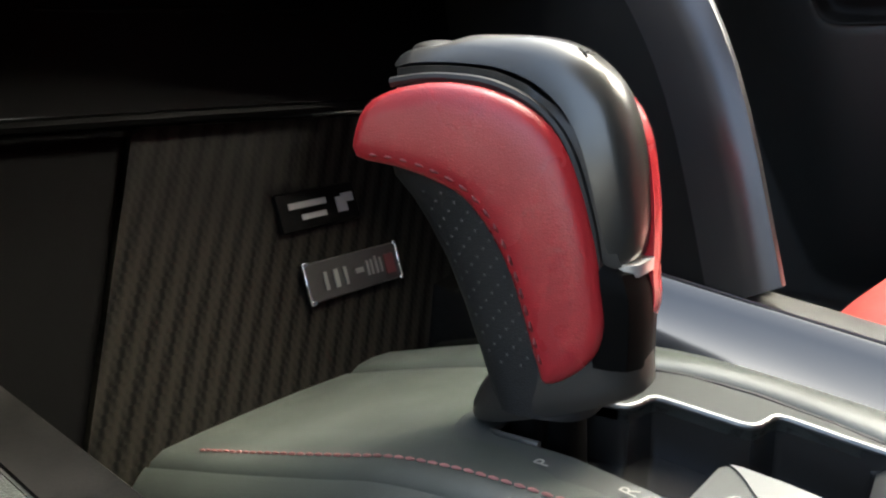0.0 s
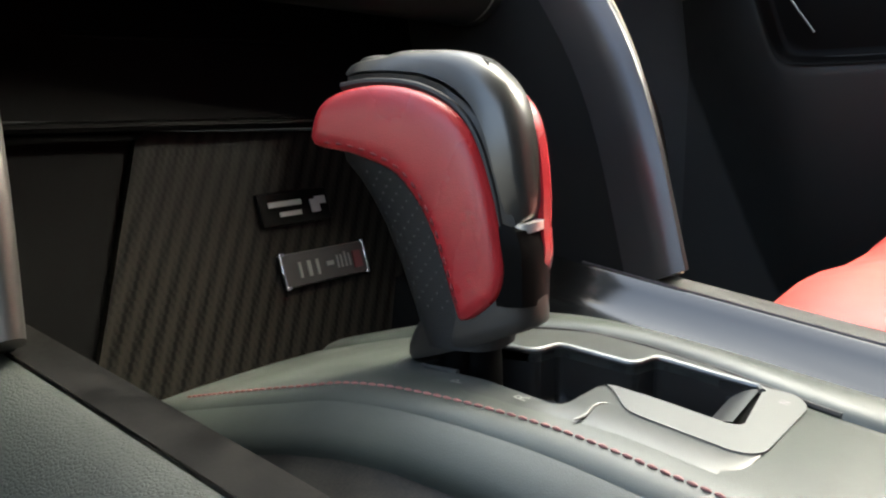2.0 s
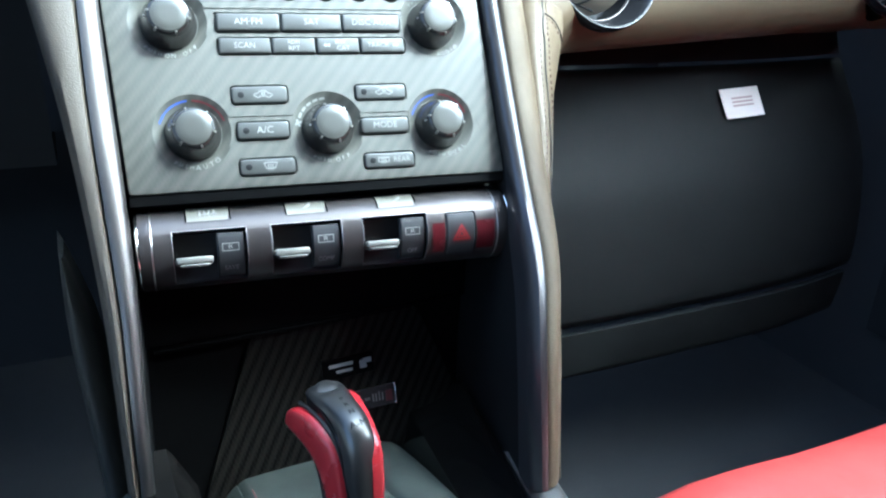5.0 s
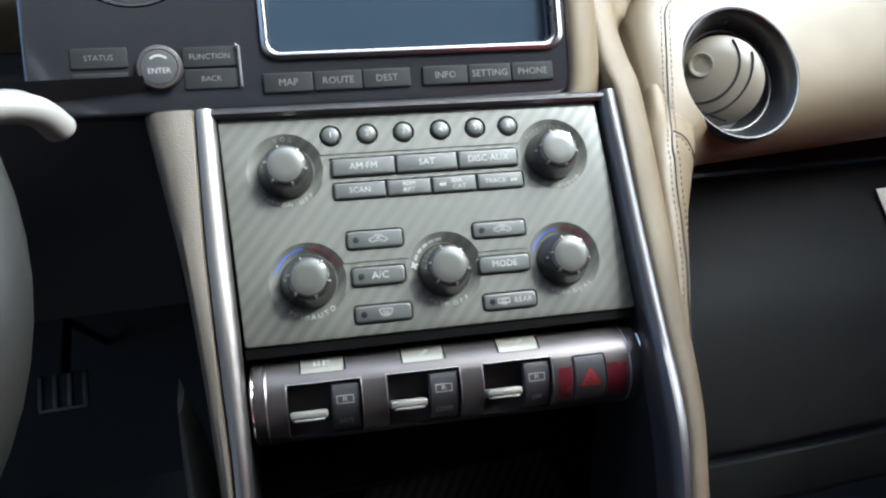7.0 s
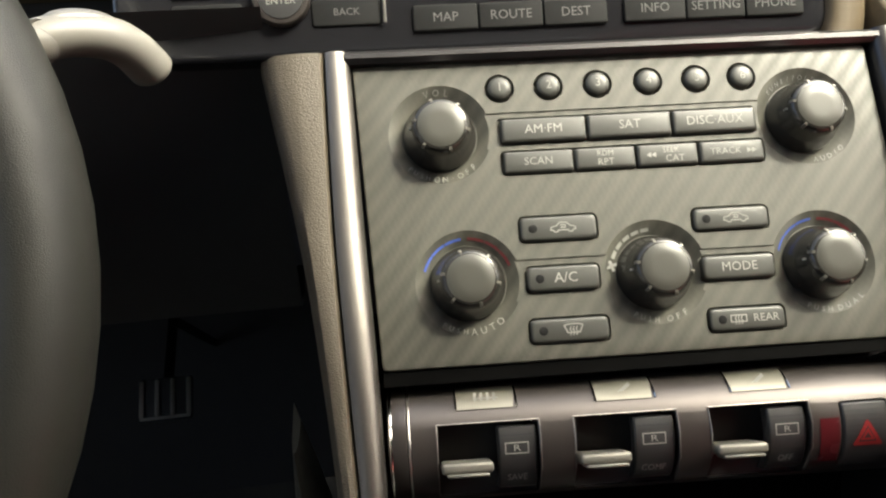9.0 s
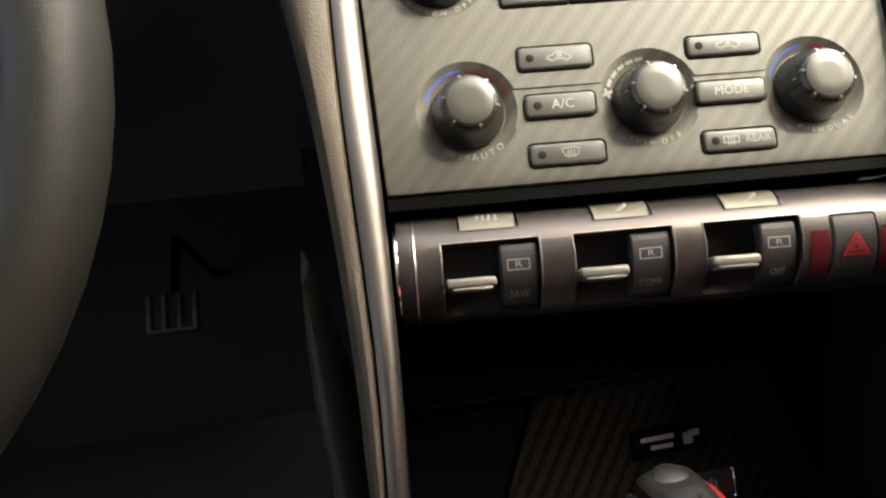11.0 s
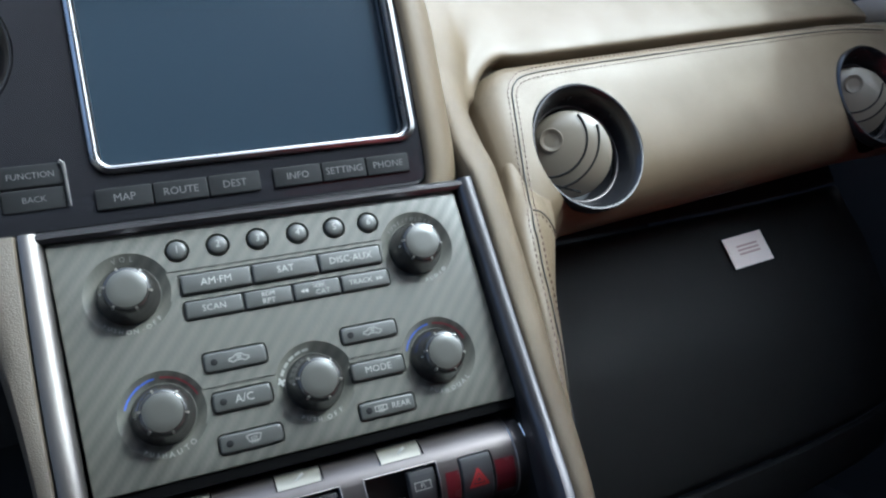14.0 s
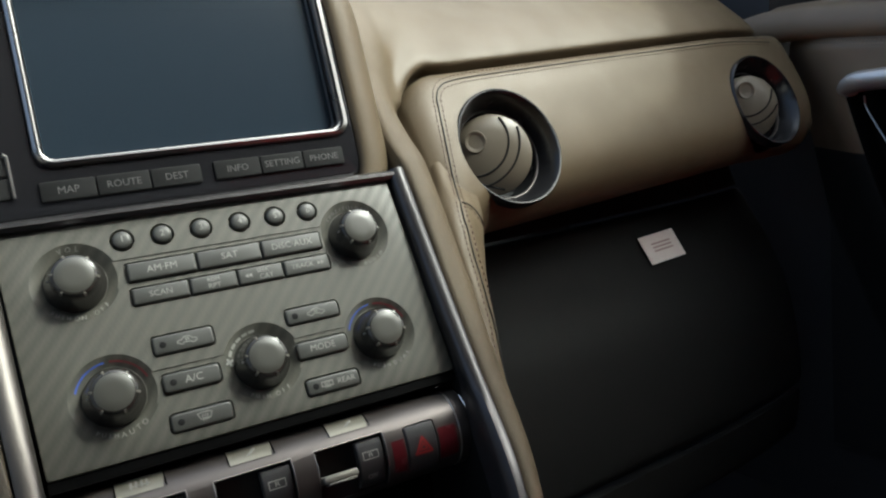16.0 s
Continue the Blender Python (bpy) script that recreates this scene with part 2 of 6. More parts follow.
CARPET = plastic("black_carpet", (0.024, 0.025, 0.026), 0.95, 700, 0.8)
# Lining of the unseen roof, kept pale to bounce light into the cabin.
ROOF_BOUNCE = plastic("bounce_headliner", (0.27, 0.258, 0.24), 0.95, 900, 0.5)
RUBBER = plastic("black_rubber", (0.015, 0.015, 0.015), 0.75)
GLOVEBOX = plastic("dark_grained_plastic", (0.019, 0.0205, 0.0205), 0.6, 1100, 0.4)
GLOVEBOX.node_tree.nodes["Principled BSDF"].inputs["Specular IOR Level"].default_value = 0.25
PERFORATION = mat("punched_hole_lining", (0.045, 0.045, 0.042), 0.7)
STICKER_PRINT = mat("faded_sticker_print", (0.46, 0.36, 0.34), 0.7)
# ---- building helpers ----
YAW, TILT, HEART = -6.0, -26.0, Vector((0, 0, 0.62))
STACK = Matrix.Translation(HEART) @ pose(0, 0, 0, 0, 0, YAW) @ pose(0, 0, 0, TILT)
MM = 0.001


def part(name, bm, material, parent=None, label="", sharp=40.0, at=None):
    """Links a bmesh as one mesh object, as a part of parent."""
    bmesh.ops.recalc_face_normals(bm, faces=bm.faces)
    me = bpy.data.meshes.new(name)
    bm.to_mesh(me)
    bm.free()
    return part_of(name, me, material, parent, label, sharp, at)


def part_of(name, me, material, parent=None, label="", sharp=40.0, at=None):
    if sharp:
        me.shade_smooth()
        me.set_sharp_from_angle(angle=radians(sharp))
    if material and not me.materials:
        me.materials.append(material)
    ob = new(name, me)
    ob.parent = parent
    if at is not None:
        ob.matrix_basis = at
    if label:
        tagged(ob, label)
    return ob


def thing(name, label, category, m=None, group="", kind=""):
    ob = new(name)
    ob.empty_display_size = 0.02
    if m is not None:
        ob.matrix_world = m
    return tagged(ob, label, category, group, kind)


def add_box(bm, x0, x1, y0, y1, z0, z1, bevel=0.0, seg=2):
    vs = bmesh.ops.create_cube(bm, size=1.0)["verts"]
    for v in vs:
        v.co = ((x0 + x1) / 2 + v.co.x * (x1 - x0), (y0 + y1) / 2 + v.co.y * (y1 - y0), (z0 + z1) / 2 + v.co.z * (z1 - z0))
    if bevel:
        es = list({e for v in vs for e in v.link_edges})
        bmesh.ops.bevel(bm, geom=es, offset=bevel, segments=seg, profile=0.5, affect="EDGES")
    return bm


def box(*a, **k):
    return add_box(bmesh.new(), *a, **k)


def add_lathe(bm, profile, segs=32, at=(0, 0, 0), cap=True):
    """Turns (radius, height) pairs round the axis -y (height counts towards the viewer)."""
    rings = []
    for r, h in profile:
        rings.append([bm.verts.new((at[0] + r * math.cos(2 * math.pi * i / segs), at[1] - h, at[2] + r * math.sin(2 * math.pi * i / segs))) for i in range(segs)])
    for a, b in zip(rings, rings[1:]):
        for i in range(segs):
            bm.faces.new((a[i], a[(i + 1) % segs], b[(i + 1) % segs], b[i]))
    if cap:
        bm.faces.new(rings[0])
        bm.faces.new(rings[-1])
    return bm


def lathe(profile, segs=32, at=(0, 0, 0), cap=True):
    return add_lathe(bmesh.new(), profile, segs, at, cap)


def add_loft(bm, sections, ring=True, caps=True):
    rows = [[bm.verts.new(p) for p in s] for s in sections]
    n = len(rows[0])
    for a, b in zip(rows, rows[1:]):
        for i in range(n if ring else n - 1):
            bm.faces.new((a[i], a[(i + 1) % n], b[(i + 1) % n], b[i]))
    if ring and caps:
        bm.faces.new(rows[0])
        bm.faces.new(rows[-1])
    return bm


def loft(sections, ring=True, caps=True):
    return add_loft(bmesh.new(), sections, ring, caps)


def smooth_path(points, per=8, closed=False):
    """Catmull-Rom through the points."""
    p = [Vector(q) for q in points]
    n, out = len(p), []
    for i in range(n if closed else n - 1):
        if closed:
            a, b, c, d = p[i - 1], p[i], p[(i + 1) % n], p[(i + 2) % n]
        else:
            a, b, c, d = p[max(i - 1, 0)], p[i], p[i + 1], p[min(i + 2, n - 1)]
        for k in range(per):
            t = k / per
            out.append(0.5 * ((2 * b) + (c - a) * t + (2 * a - 5 * b + 4 * c - d) * t * t + (3 * b - a - 3 * c + d) * t**3))
    if not closed:
        out.append(p[-1])
    return out


def add_tube(bm, path, radius, segs=8, flat=1.0, up=(0, 0, 1), closed=False):
    path = [Vector(q) for q in path]
    n, rows = len(path), []
    for i, p in enumerate(path):
        a = path[i - 1] if (closed or i) else path[0]
        b = path[(i + 1) % n] if (closed or i < n - 1) else path[-1]
        d = (b - a).normalized()
        s = d.cross(Vector(up))
        s = s.normalized() if s.length > 1e-6 else Vector((1, 0, 0))
        u = s.cross(d)
        r = radius(i / (n - 1)) if callable(radius) else radius
        rows.append([bm.verts.new(p + r * (math.cos(2 * math.pi * k / segs) * s + flat * math.sin(2 * math.pi * k / segs) * u)) for k in range(segs)])
    pairs = list(zip(rows, rows[1:])) + ([(rows[-1], rows[0])] if closed else [])
    for a, b in pairs:
        for k in range(segs):
            bm.faces.new((a[k], a[(k + 1) % segs], b[(k + 1) % segs], b[k]))
    if not closed:
        bm.faces.new(rows[0])
        bm.faces.new(rows[-1])
    return bm


def tube(path, radius, segs=8, flat=1.0, up=(0, 0, 1), closed=False):
    return add_tube(bmesh.new(), path, radius, segs, flat, up, closed)


def stitches(path, length=0.0028, gap=0.0016, radius=0.0005, lift=(0, 0, 0)):
    """A row of thread stitches along a path, as one mesh."""
    path = [Vector(q) for q in path]
    bm = bmesh.new()
    total = [0.0]
    for a, b in zip(path, path[1:]):
        total.append(total[-1] + (b - a).length)

    def place(s):
        for i in range(len(path) - 1):
            if s <= total[i + 1]:
                k = (s - total[i]) / max(total[i + 1] - total[i], 1e-9)
                return path[i].lerp(path[i + 1], k)
        return path[-1]

    s = 0.0
    while s + length < total[-1]:
        a, b = place(s), place(s + length)
        mid = (a + b) / 2 + Vector(lift)
        add_tube(bm, [a, a.lerp(mid, 0.6), mid, b.lerp(mid, 0.6), b], lambda k: radius * (0.55 + 0.9 * k * (1 - k) * 2), 6)
        s += length + gap
    return bm


def rounded(x0, x1, z0, z1, r, seg=5):
    """The outline of a rounded rectangle, anticlockwise, as (x, z)."""
    out = []
    for cx, cz, a0 in ((x1 - r, z0 + r, -90), (x1 - r, z1 - r, 0), (x0 + r, z1 - r, 90), (x0 + r, z0 + r, 180)):
        for k in range(seg + 1):
            a = radians(a0 + 90 * k / seg)
            out.append((cx + r * math.cos(a), cz + r * math.sin(a)))
    return out


def add_slab(bm, outline, y_front, y_back, bevel=0.0):
    """A plate from an (x, z) outline between two depths, its front edge rounded over."""
    cx = sum(p[0] for p in outline) / len(outline)
    cz = sum(p[1] for p in outline) / len(outline)
    hx = max(p[0] for p in outline) - cx
    hz = max(p[1] for p in outline) - cz

    def ring(y, d):
        return [(cx + (x - cx) * (1 - d / hx), y, cz + (z - cz) * (1 - d / hz)) for x, z in outline]

    rows = [ring(y_back, 0)]
    if bevel:
        rows += [ring(y_front + bevel * (1 - math.sin(a)), bevel * (1 - math.cos(a))) for a in (0, math.pi / 6, math.pi / 3, math.pi / 2)]
    else:
        rows.append(ring(y_front, 0))
    return add_loft(bm, rows)


def slab(outline, y_front, y_back, bevel=0.0):
    return add_slab(bmesh.new(), outline, y_front, y_back, bevel)


def cut(bm, cutters):
    """The bmesh minus the cutters' bmeshes, as a mesh."""
    me = bpy.data.meshes.new("work")
    bmesh.ops.recalc_face_normals(bm, faces=bm.faces)
    bm.to_mesh(me)
    bm.free()
    ob = bpy.data.objects.new("work", me)
    scene.collection.objects.link(ob)
    extra = []
    for c in cutters:
        cm = bpy.data.meshes.new("cutter")
        bmesh.ops.recalc_face_normals(c, faces=c.faces)
        c.to_mesh(cm)
        c.free()
        co = bpy.data.objects.new("cutter", cm)
        scene.collection.objects.link(co)
        extra.append(co)
        mod = ob.modifiers.new("b", "BOOLEAN")
        mod.operation, mod.object, mod.solver = "DIFFERENCE", co, "EXACT"
    dg = bpy.context.evaluated_depsgraph_get()
    dg.update()
    out = bpy.data.meshes.new_from_object(ob.evaluated_get(dg))
    for o in (ob, *extra):
        m = o.data
        bpy.data.objects.remove(o)
        bpy.data.meshes.remove(m)
    return out


def step(a, b, v):
    f = min(max((v - a) / (b - a), 0.0), 1.0)
    return f * f * (3 - 2 * f)


def lay(p, skins, lift=0.0004):
    """The nearest place on the skins along the line from the driver's shoulder through p."""
    p = Vector(p)
    d = (p - Vector((-0.112, -0.47, 0.715))).normalized()
    best = None
    for ob in skins:
        inv = ob.matrix_world.inverted()
        hit, place, normal, _ = ob.ray_cast(inv @ (p - d * 0.10), inv.to_3x3() @ d)
        if hit:
            q = ob.matrix_world @ place
            if best is None or (q - p).dot(d) < best[0]:
                n = (ob.matrix_world.to_3x3() @ normal).normalized()
                best = ((q - p).dot(d), q + n * (lift if n.dot(d) < 0 else -lift))
    return best[1] if best and abs(best[0]) < 0.04 else None


GLYPHS = {}


def prepare_text(strings):
    """Turns each string into a flat mesh one unit high, once."""
    obs = []
    for s in strings:
        cu = bpy.data.curves.new("text", "FONT")
        cu.body, cu.size, cu.align_x, cu.align_y, cu.resolution_u = s, 1.0, "CENTER", "CENTER", 2
        ob = bpy.data.objects.new("text", cu)
        scene.collection.objects.link(ob)
        obs.append((s, ob))
    dg = bpy.context.evaluated_depsgraph_get()
    dg.update()
    for s, ob in obs:
        GLYPHS[s] = bpy.data.meshes.new_from_object(ob.evaluated_get(dg))
    for s, ob in obs:
        cu = ob.data
        bpy.data.objects.remove(ob)
        bpy.data.curves.remove(cu)


def add_text(bm, s, size, at, turn=0.0, wide=1.0):
    """Adds writing in the x-z plane, facing -y, 0.15 mm thick."""
    old = set(bm.verts)
    bm.from_mesh(GLYPHS[s])
    fresh = [v for v in bm.verts if v not in old]
    ca, sa = math.cos(radians(turn)), math.sin(radians(turn))
    for v in fresh:
        x, z = v.co.x * size * wide, v.co.y * size
        v.co = (at[0] + x * ca - z * sa, at[1], at[2] + x * sa + z * ca)
    return bm


def text(s, size, at, turn=0.0, wide=1.0):
    bm = add_text(bmesh.new(), s, size, at, turn, wide)
    return bm


def arc_text(s, size, centre, radius, middle, step, y):
    """Letters along a circle; middle and step in degrees, anticlockwise from +x; letters stand on the inside of the lower arc."""
    bm = bmesh.new()
    for i, ch in enumerate(s):
        if ch == " ":
            continue
        a = middle + (i - (len(s) - 1) / 2) * step
        add_text(bm, ch, size, (centre[0] + radius * math.cos(radians(a)), y, centre[1] + radius * math.sin(radians(a))), a + (90 if step > 0 else -90))
    return bm


def add_stroke(bm, pts, width, y, closed=False):
    """A flat drawn line in the x-z plane."""
    p = [Vector((a, b)) for a, b in pts]
    n = len(p)
    for i in range(n if closed else n - 1):
        a, b = p[i], p[(i + 1) % n]
        d = (b - a).normalized() * width / 2
        s = Vector((-d.y, d.x))
        q = (a - d + s, b + d + s, b + d - s, a - d - s)
        bm.faces.new([bm.verts.new((v.x, y, v.y)) for v in q])
    return bm


def ring_arc(cx, cz, r0, r1, a0, a1, y, seg=10):
    bm = bmesh.new()
    for i in range(seg):
        a, b = radians(a0 + (a1 - a0) * i / seg), radians(a0 + (a1 - a0) * (i + 1) / seg)
        bm.faces.new([bm.verts.new((cx + r * math.cos(k), y, cz + r * math.sin(k))) for r, k in ((r0, a), (r1, a), (r1, b), (r0, b))])
    return bm


WORDS = "1 2 3 4 5 6 AM·FM SAT DISC·AUX SCAN RDM RPT SEEK CAT TRACK A/C MODE REAR MAP ROUTE DEST INFO SETTING PHONE STATUS ENTER FUNCTION BACK SAVE COMF OFF R N P A M - A-M".split()
prepare_text(sorted(set(WORDS + list("VOLPUSHON·OFFPUSHAUTOPUSHDUALTUNE/FOLDERAUDIO"))))
# ---- the cabin that closes the place ----
def cabin():
    # out of view; added as a pale reflector for light from below
    tagged(part("ground", box(-60, 60, -60, 60, -0.40, -0.32), GROUND_BOUNCE), "unseen grey ground added to bounce light into the cabin", "ground", kind="structure")
    tagged(part("floor", box(-0.95, 0.95, -1.7, 0.75, -0.05, 0.0), CARPET), "black carpeted cabin floor", "floor", kind="structure")
    tagged(part("wall_north", box(-0.95, 0.95, 0.72, 0.77, 0.0, 0.76), CARPET), "black firewall in front of the footwells", "wall", kind="structure")
    tagged(part("wall_south", box(-0.95, 0.95, -1.72, -1.67, 0.0, 1.10), MATT_BLACK), "dark trimmed rear of the cabin", "wall", kind="structure")
    # driver side is unseen: opening and panels are placed to set the fill light
    tagged(part("wall_west", box(-0.95, -0.90, -1.67, 0.72, 0.0, 0.30), MATT_BLACK), "unseen driver side sill, kept low to let light in", "wall", kind="structure")
    tagged(part("pillar_north_west", box(-0.95, -0.90, 0.30, 0.72, 0.30, 0.72), MATT_BLACK), "unseen panel ahead of the opening that lets light in", "pillar", kind="structure")
    tagged(part("pillar_west_lightblock", box(-0.95, -0.90, -1.67, -1.05, 0.30, 1.12), MATT_BLACK), "unseen panel added behind the driver door to block light", "pillar", kind="structure")
    # unseen roof: narrow in front, wider over the seats, cut to shape sunlight
    pts = [(-0.80, -0.30), (0.06, -0.30), (0.16, -0.335), (0.22, -0.345), (0.52, -0.41), (0.62, -0.25), (0.72, -0.22), (0.835, -0.17), (0.80, 0.12), (0.78, 0.45), (0.95, 0.45), (0.95, -0.36), (0.70, -0.40), (0.66, -0.55), (0.66, -0.74), (0.95, -0.76), (0.95, -1.72), (-0.95, -1.72), (-0.95, -0.30)]
    bm = loft([[(x, y, 1.12) for x, y in pts], [(x, y, 1.15) for x, y in pts]])
    tagged(part("ceiling", bm, ROOF_BOUNCE, sharp=0), "unseen roof cut to shape sunlight, with a pale lining to bounce it", "ceiling", kind="structure")
    # added inside the dashboard to stop sun leaking past the stack
    tagged(part("dash_sunblock", box(-0.90, 0.165, 0.165, 0.715, 0.50, 0.70), MATT_BLACK), "unseen black box that stops sun leaking behind the stack", "panel", kind="structure")
    # body side under the glass, passenger side, behind the door panel
    tagged(part("wall_east", box(0.93, 0.98, -1.67, 0.72, 0.0, 0.74), MATT_BLACK), "dark passenger side body panel", "wall", kind="structure")
    bm = loft([[(0.795, y, 0.70), (0.80, y, 0.80), (0.88, y, 0.80), (0.89, y, 0.70)] for y in (0.16, 0.30, 0.74)])
    tagged(part("trim", bm, MATT_BLACK), "black trim at the foot of the windscreen pillar", "trim", kind="structure")
    bm = loft([[(-0.95, 0.70, 0.76), (-0.95, 0.74, 0.76), (-0.95, 0.78, 0.93), (-0.95, 0.74, 0.93)], [(0.95, 0.70, 0.76), (0.95, 0.74, 0.76), (0.95, 0.78, 0.93), (0.95, 0.74, 0.93)]])
    tagged(part("baseboard", bm, MATT_BLACK), "black cowl under the windscreen", "cowl", kind="structure")
    # passenger side: windscreen pillar widened, unseen rear quarter added, both to block light
    edge = [(-0.06, 0.77), (-0.36, 0.90), (-0.36, 1.00), (-0.28, 1.145), (0.45, 1.145), (0.74, 0.80), (0.74, 0.77)]
    bm = loft([[(x, y, z) for y, z in edge] for x in (0.90, 0.93)])
    tagged(part("pillar_front_sunblock", bm, MATT_BLACK, sharp=0), "dark windscreen pillar widened out of view to block sun", "pillar", kind="structure")
    # added out of view to darken surfaces that face the rear
    tagged(part("pillar_rear_lightblock", box(0.90, 0.93, -1.67, -0.62, 0.74, 1.12), MATT_BLACK), "unseen panel added behind the passenger door to block light", "pillar", kind="structure")


cabin()
# ---- centre stack: pillars, faceplate, switch bar ----
SEAM_LOW, SKINS = [], []


def pillar(side):
    right = side > 0
    root = thing("stack_pillar", "gunmetal and grey leather buttress beside the control stack" if right else "bright metal and grey leather buttress beside the control stack", "trim", STACK, "stack pillars")
    #    z      x_in   x_mid  y_front  x_face  x_out  y_out
    if right:
        rows = [(0.019, 0.1165, 0.1275, -0.006, 0.150, 0.1718, 0.047), (-0.063, 0.1195, 0.1305, -0.010, 0.149, 0.1662, 0.034), (-0.125, 0.1200, 0.1310, -0.018, 0.146, 0.1588, 0.023),
                (-0.19, 0.1145, 0.1260, -0.038, 0.1385, 0.1488, 0.005), (-0.25, 0.1065, 0.1160, -0.0465, 0.128, 0.1382, -0.009), (-0.327, 0.1030, 0.1125, -0.036, 0.1245, 0.1292, -0.015)]
    else:
        rows = [(0.019, -0.1225, -0.1335, -0.006, -0.154, -0.164, 0.012), (-0.063, -0.1195, -0.132, -0.008, -0.149, -0.1575, 0.016), (-0.125, -0.1165, -0.1285, -0.012, -0.1405, -0.1475, 0.018),
                (-0.19, -0.1150, -0.1245, -0.013, -0.136, -0.143, 0.02), (-0.25, -0.1160, -0.1240, -0.006, -0.135, -0.141, 0.025), (-0.297, -0.1165, -0.1240, 0.011, -0.134, -0.140, 0.035)]
        wide = (0.0290, 0.0150, 0.0100, 0.0078, 0.0060, 0.0055)
        rows = [(z, xi, xm, yf, xm - w, xm - w - 0.004, yf + 0.045) for (z, xi, xm, yf, xf, xo, yo), w in zip(rows, wide)]
    metal, leath, cheek = [], [], []
    cols = [smooth_path([(r[0], r[i], 0.0) for r in rows], 5) for i in range(1, 7)]
    for k in range(len(cols[0])):
        z = cols[0][k].x
        xi, xm, yf, xf, xo, yo = (c[k].y for c in cols)
        w = xm - xi
        low = min(max((-0.12 - z) / 0.05, 0.0), 1.0) if right else 0.0
        deep = 0.012 + 0.014 * low
        metal.append([(xi, yf + deep, z), (xi, yf + 0.006 + 0.006 * low, z), (xi + 0.05 * w, yf + 0.0036 + 0.004 * low, z), (xi + 0.16 * w, yf + 0.0016 + 0.0024 * low, z), (xi + 0.42 * w, yf, z), (xi + 0.75 * w, yf, z), (xm - 0.05 * w, yf + 0.0012, z), (xm, yf + 0.004, z), (xm, yf + deep, z)])
        inner = 0.15 if z < -0.13 else 0.03
        cheek.append([(xi + 0.14 * w, yf + deep - 0.0008, z), (xi + 0.10 * w, yf + deep + 0.002, z), (xi + 0.10 * w, yf + inner, z), (xm - 0.1 * w, yf + inner, z), (xm - 0.1 * w, yf + deep - 0.0008, z)])
        g = xm + math.copysign(0.0007, w)
        v = xf - g
        leath.append([(g, yf + 0.030, z), (g, yf + 0.003, z), (g + math.copysign(0.0012, v), yf + 0.0010, z), (g + 0.4 * v, yf + 0.0006, z), (g + 0.75 * v, yf + 0.0022, z), (xf, yf + 0.008, z),
                      (xf + 0.35 * (xo - xf), yf + 0.25 * (yo - yf) + 0.004, z), (xf + 0.75 * (xo - xf), yf + 0.55 * (yo - yf), z), (xo, yo + 0.003, z), (xo - 0.06 * (xo - g), yo + 0.05, z)])
    part("metal_trim", loft(metal), DARK_GUNMETAL if right else SATIN_STRIP, root, "" if right else "bright satin metal strip")
    part("inner_cheek", loft(cheek), CHEEK_BLACK, root, "satin black inner face")
    if not right:
        part("leather_pad", loft(leath), LEATHER_PAD_FINE, root, "grained grey leather cover")
    if right:
        # smooth leather flank: z, crease, seam line, outer edge
        skin = [(0.090, 0.2010, 0.108, 0.2080, 0.108, 0.226, 0.110), (0.0560, 0.1930, 0.080, 0.2000, 0.078, 0.226, 0.0900), (0.0256, 0.1835, 0.0660, 0.190, 0.0600, 0.225, 0.080),
                (0.0, 0.1730, 0.046, 0.1872, 0.043, 0.220, 0.072), (-0.03, 0.168, 0.037, 0.182, 0.0372, 0.208, 0.065), (-0.061, 0.166, 0.032, 0.179, 0.034, 0.197, 0.060), (-0.0985, 0.162, 0.027, 0.1745, 0.029, 0.188, 0.055), (-0.147, 0.155, 0.016, 0.164, 0.020, 0.175, 0.043),
                (-0.19, 0.149, 0.003, 0.155, 0.006, 0.167, 0.030), (-0.25, 0.138, -0.011, 0.143, -0.008, 0.154, 0.012), (-0.327, 0.129, -0.017, 0.131, -0.015, 0.1335, -0.005)]
        fine = [smooth_path([(r[0], r[i], 0.0) for r in skin], 5) for i in range(1, 7)]
        rows = []
        for k in range(len(fine[0])):
            z = fine[0][k].x
            cx, cy, sx, sy, ox, oy = (c[k].y for c in fine)
            up = min(max((z + 0.01) / 0.04, 0.0), 1.0)
            rows.append([(cx - 0.001, cy + 0.03, z), (cx + 0.0003, cy + 0.008, z), (cx + 0.14 * (sx - cx), cy + 0.0015 + 0.1 * (sy - cy), z), (cx + 0.45 * (sx - cx), cy - 0.0006 + 0.4 * (sy - cy), z), (sx, sy, z), (sx + 0.35 * (ox - sx), sy + (0.25 + 0.22 * up) * (oy - sy), z), (sx + 0.75 * (ox - sx), sy + (0.62 + 0.25 * up) * (oy - sy), z), (ox, oy, z), (ox - 0.004, oy + 0.05, z)])
            SEAM_LOW.append(STACK @ Vector((sx, sy, z)))
        SKINS.append(part("leather_flank", loft(rows), LEATHER, root, "smooth grey leather flank with stitching", 70))
    return root


pillar(1)
pillar(-1)

KNOBS = {"volume": (-84.0, -20.0), "tune": (82.0, -20.0), "driver_temperature": (-76.0, -87.0), "fan": (5.5, -87.0), "passenger_temperature": (80.0, -87.0)}
PRESETS = [-56.0, -33.8, -11.4, 11.8, 33.9, 55.0]
ROW1 = [(-57, -18.8), (-18.0, 19.8), (20.6, 58.6)]
ROW2 = [(-57, -25.8), (-25.0, 2.0), (2.8, 30.2), (31.0, 60.3)]
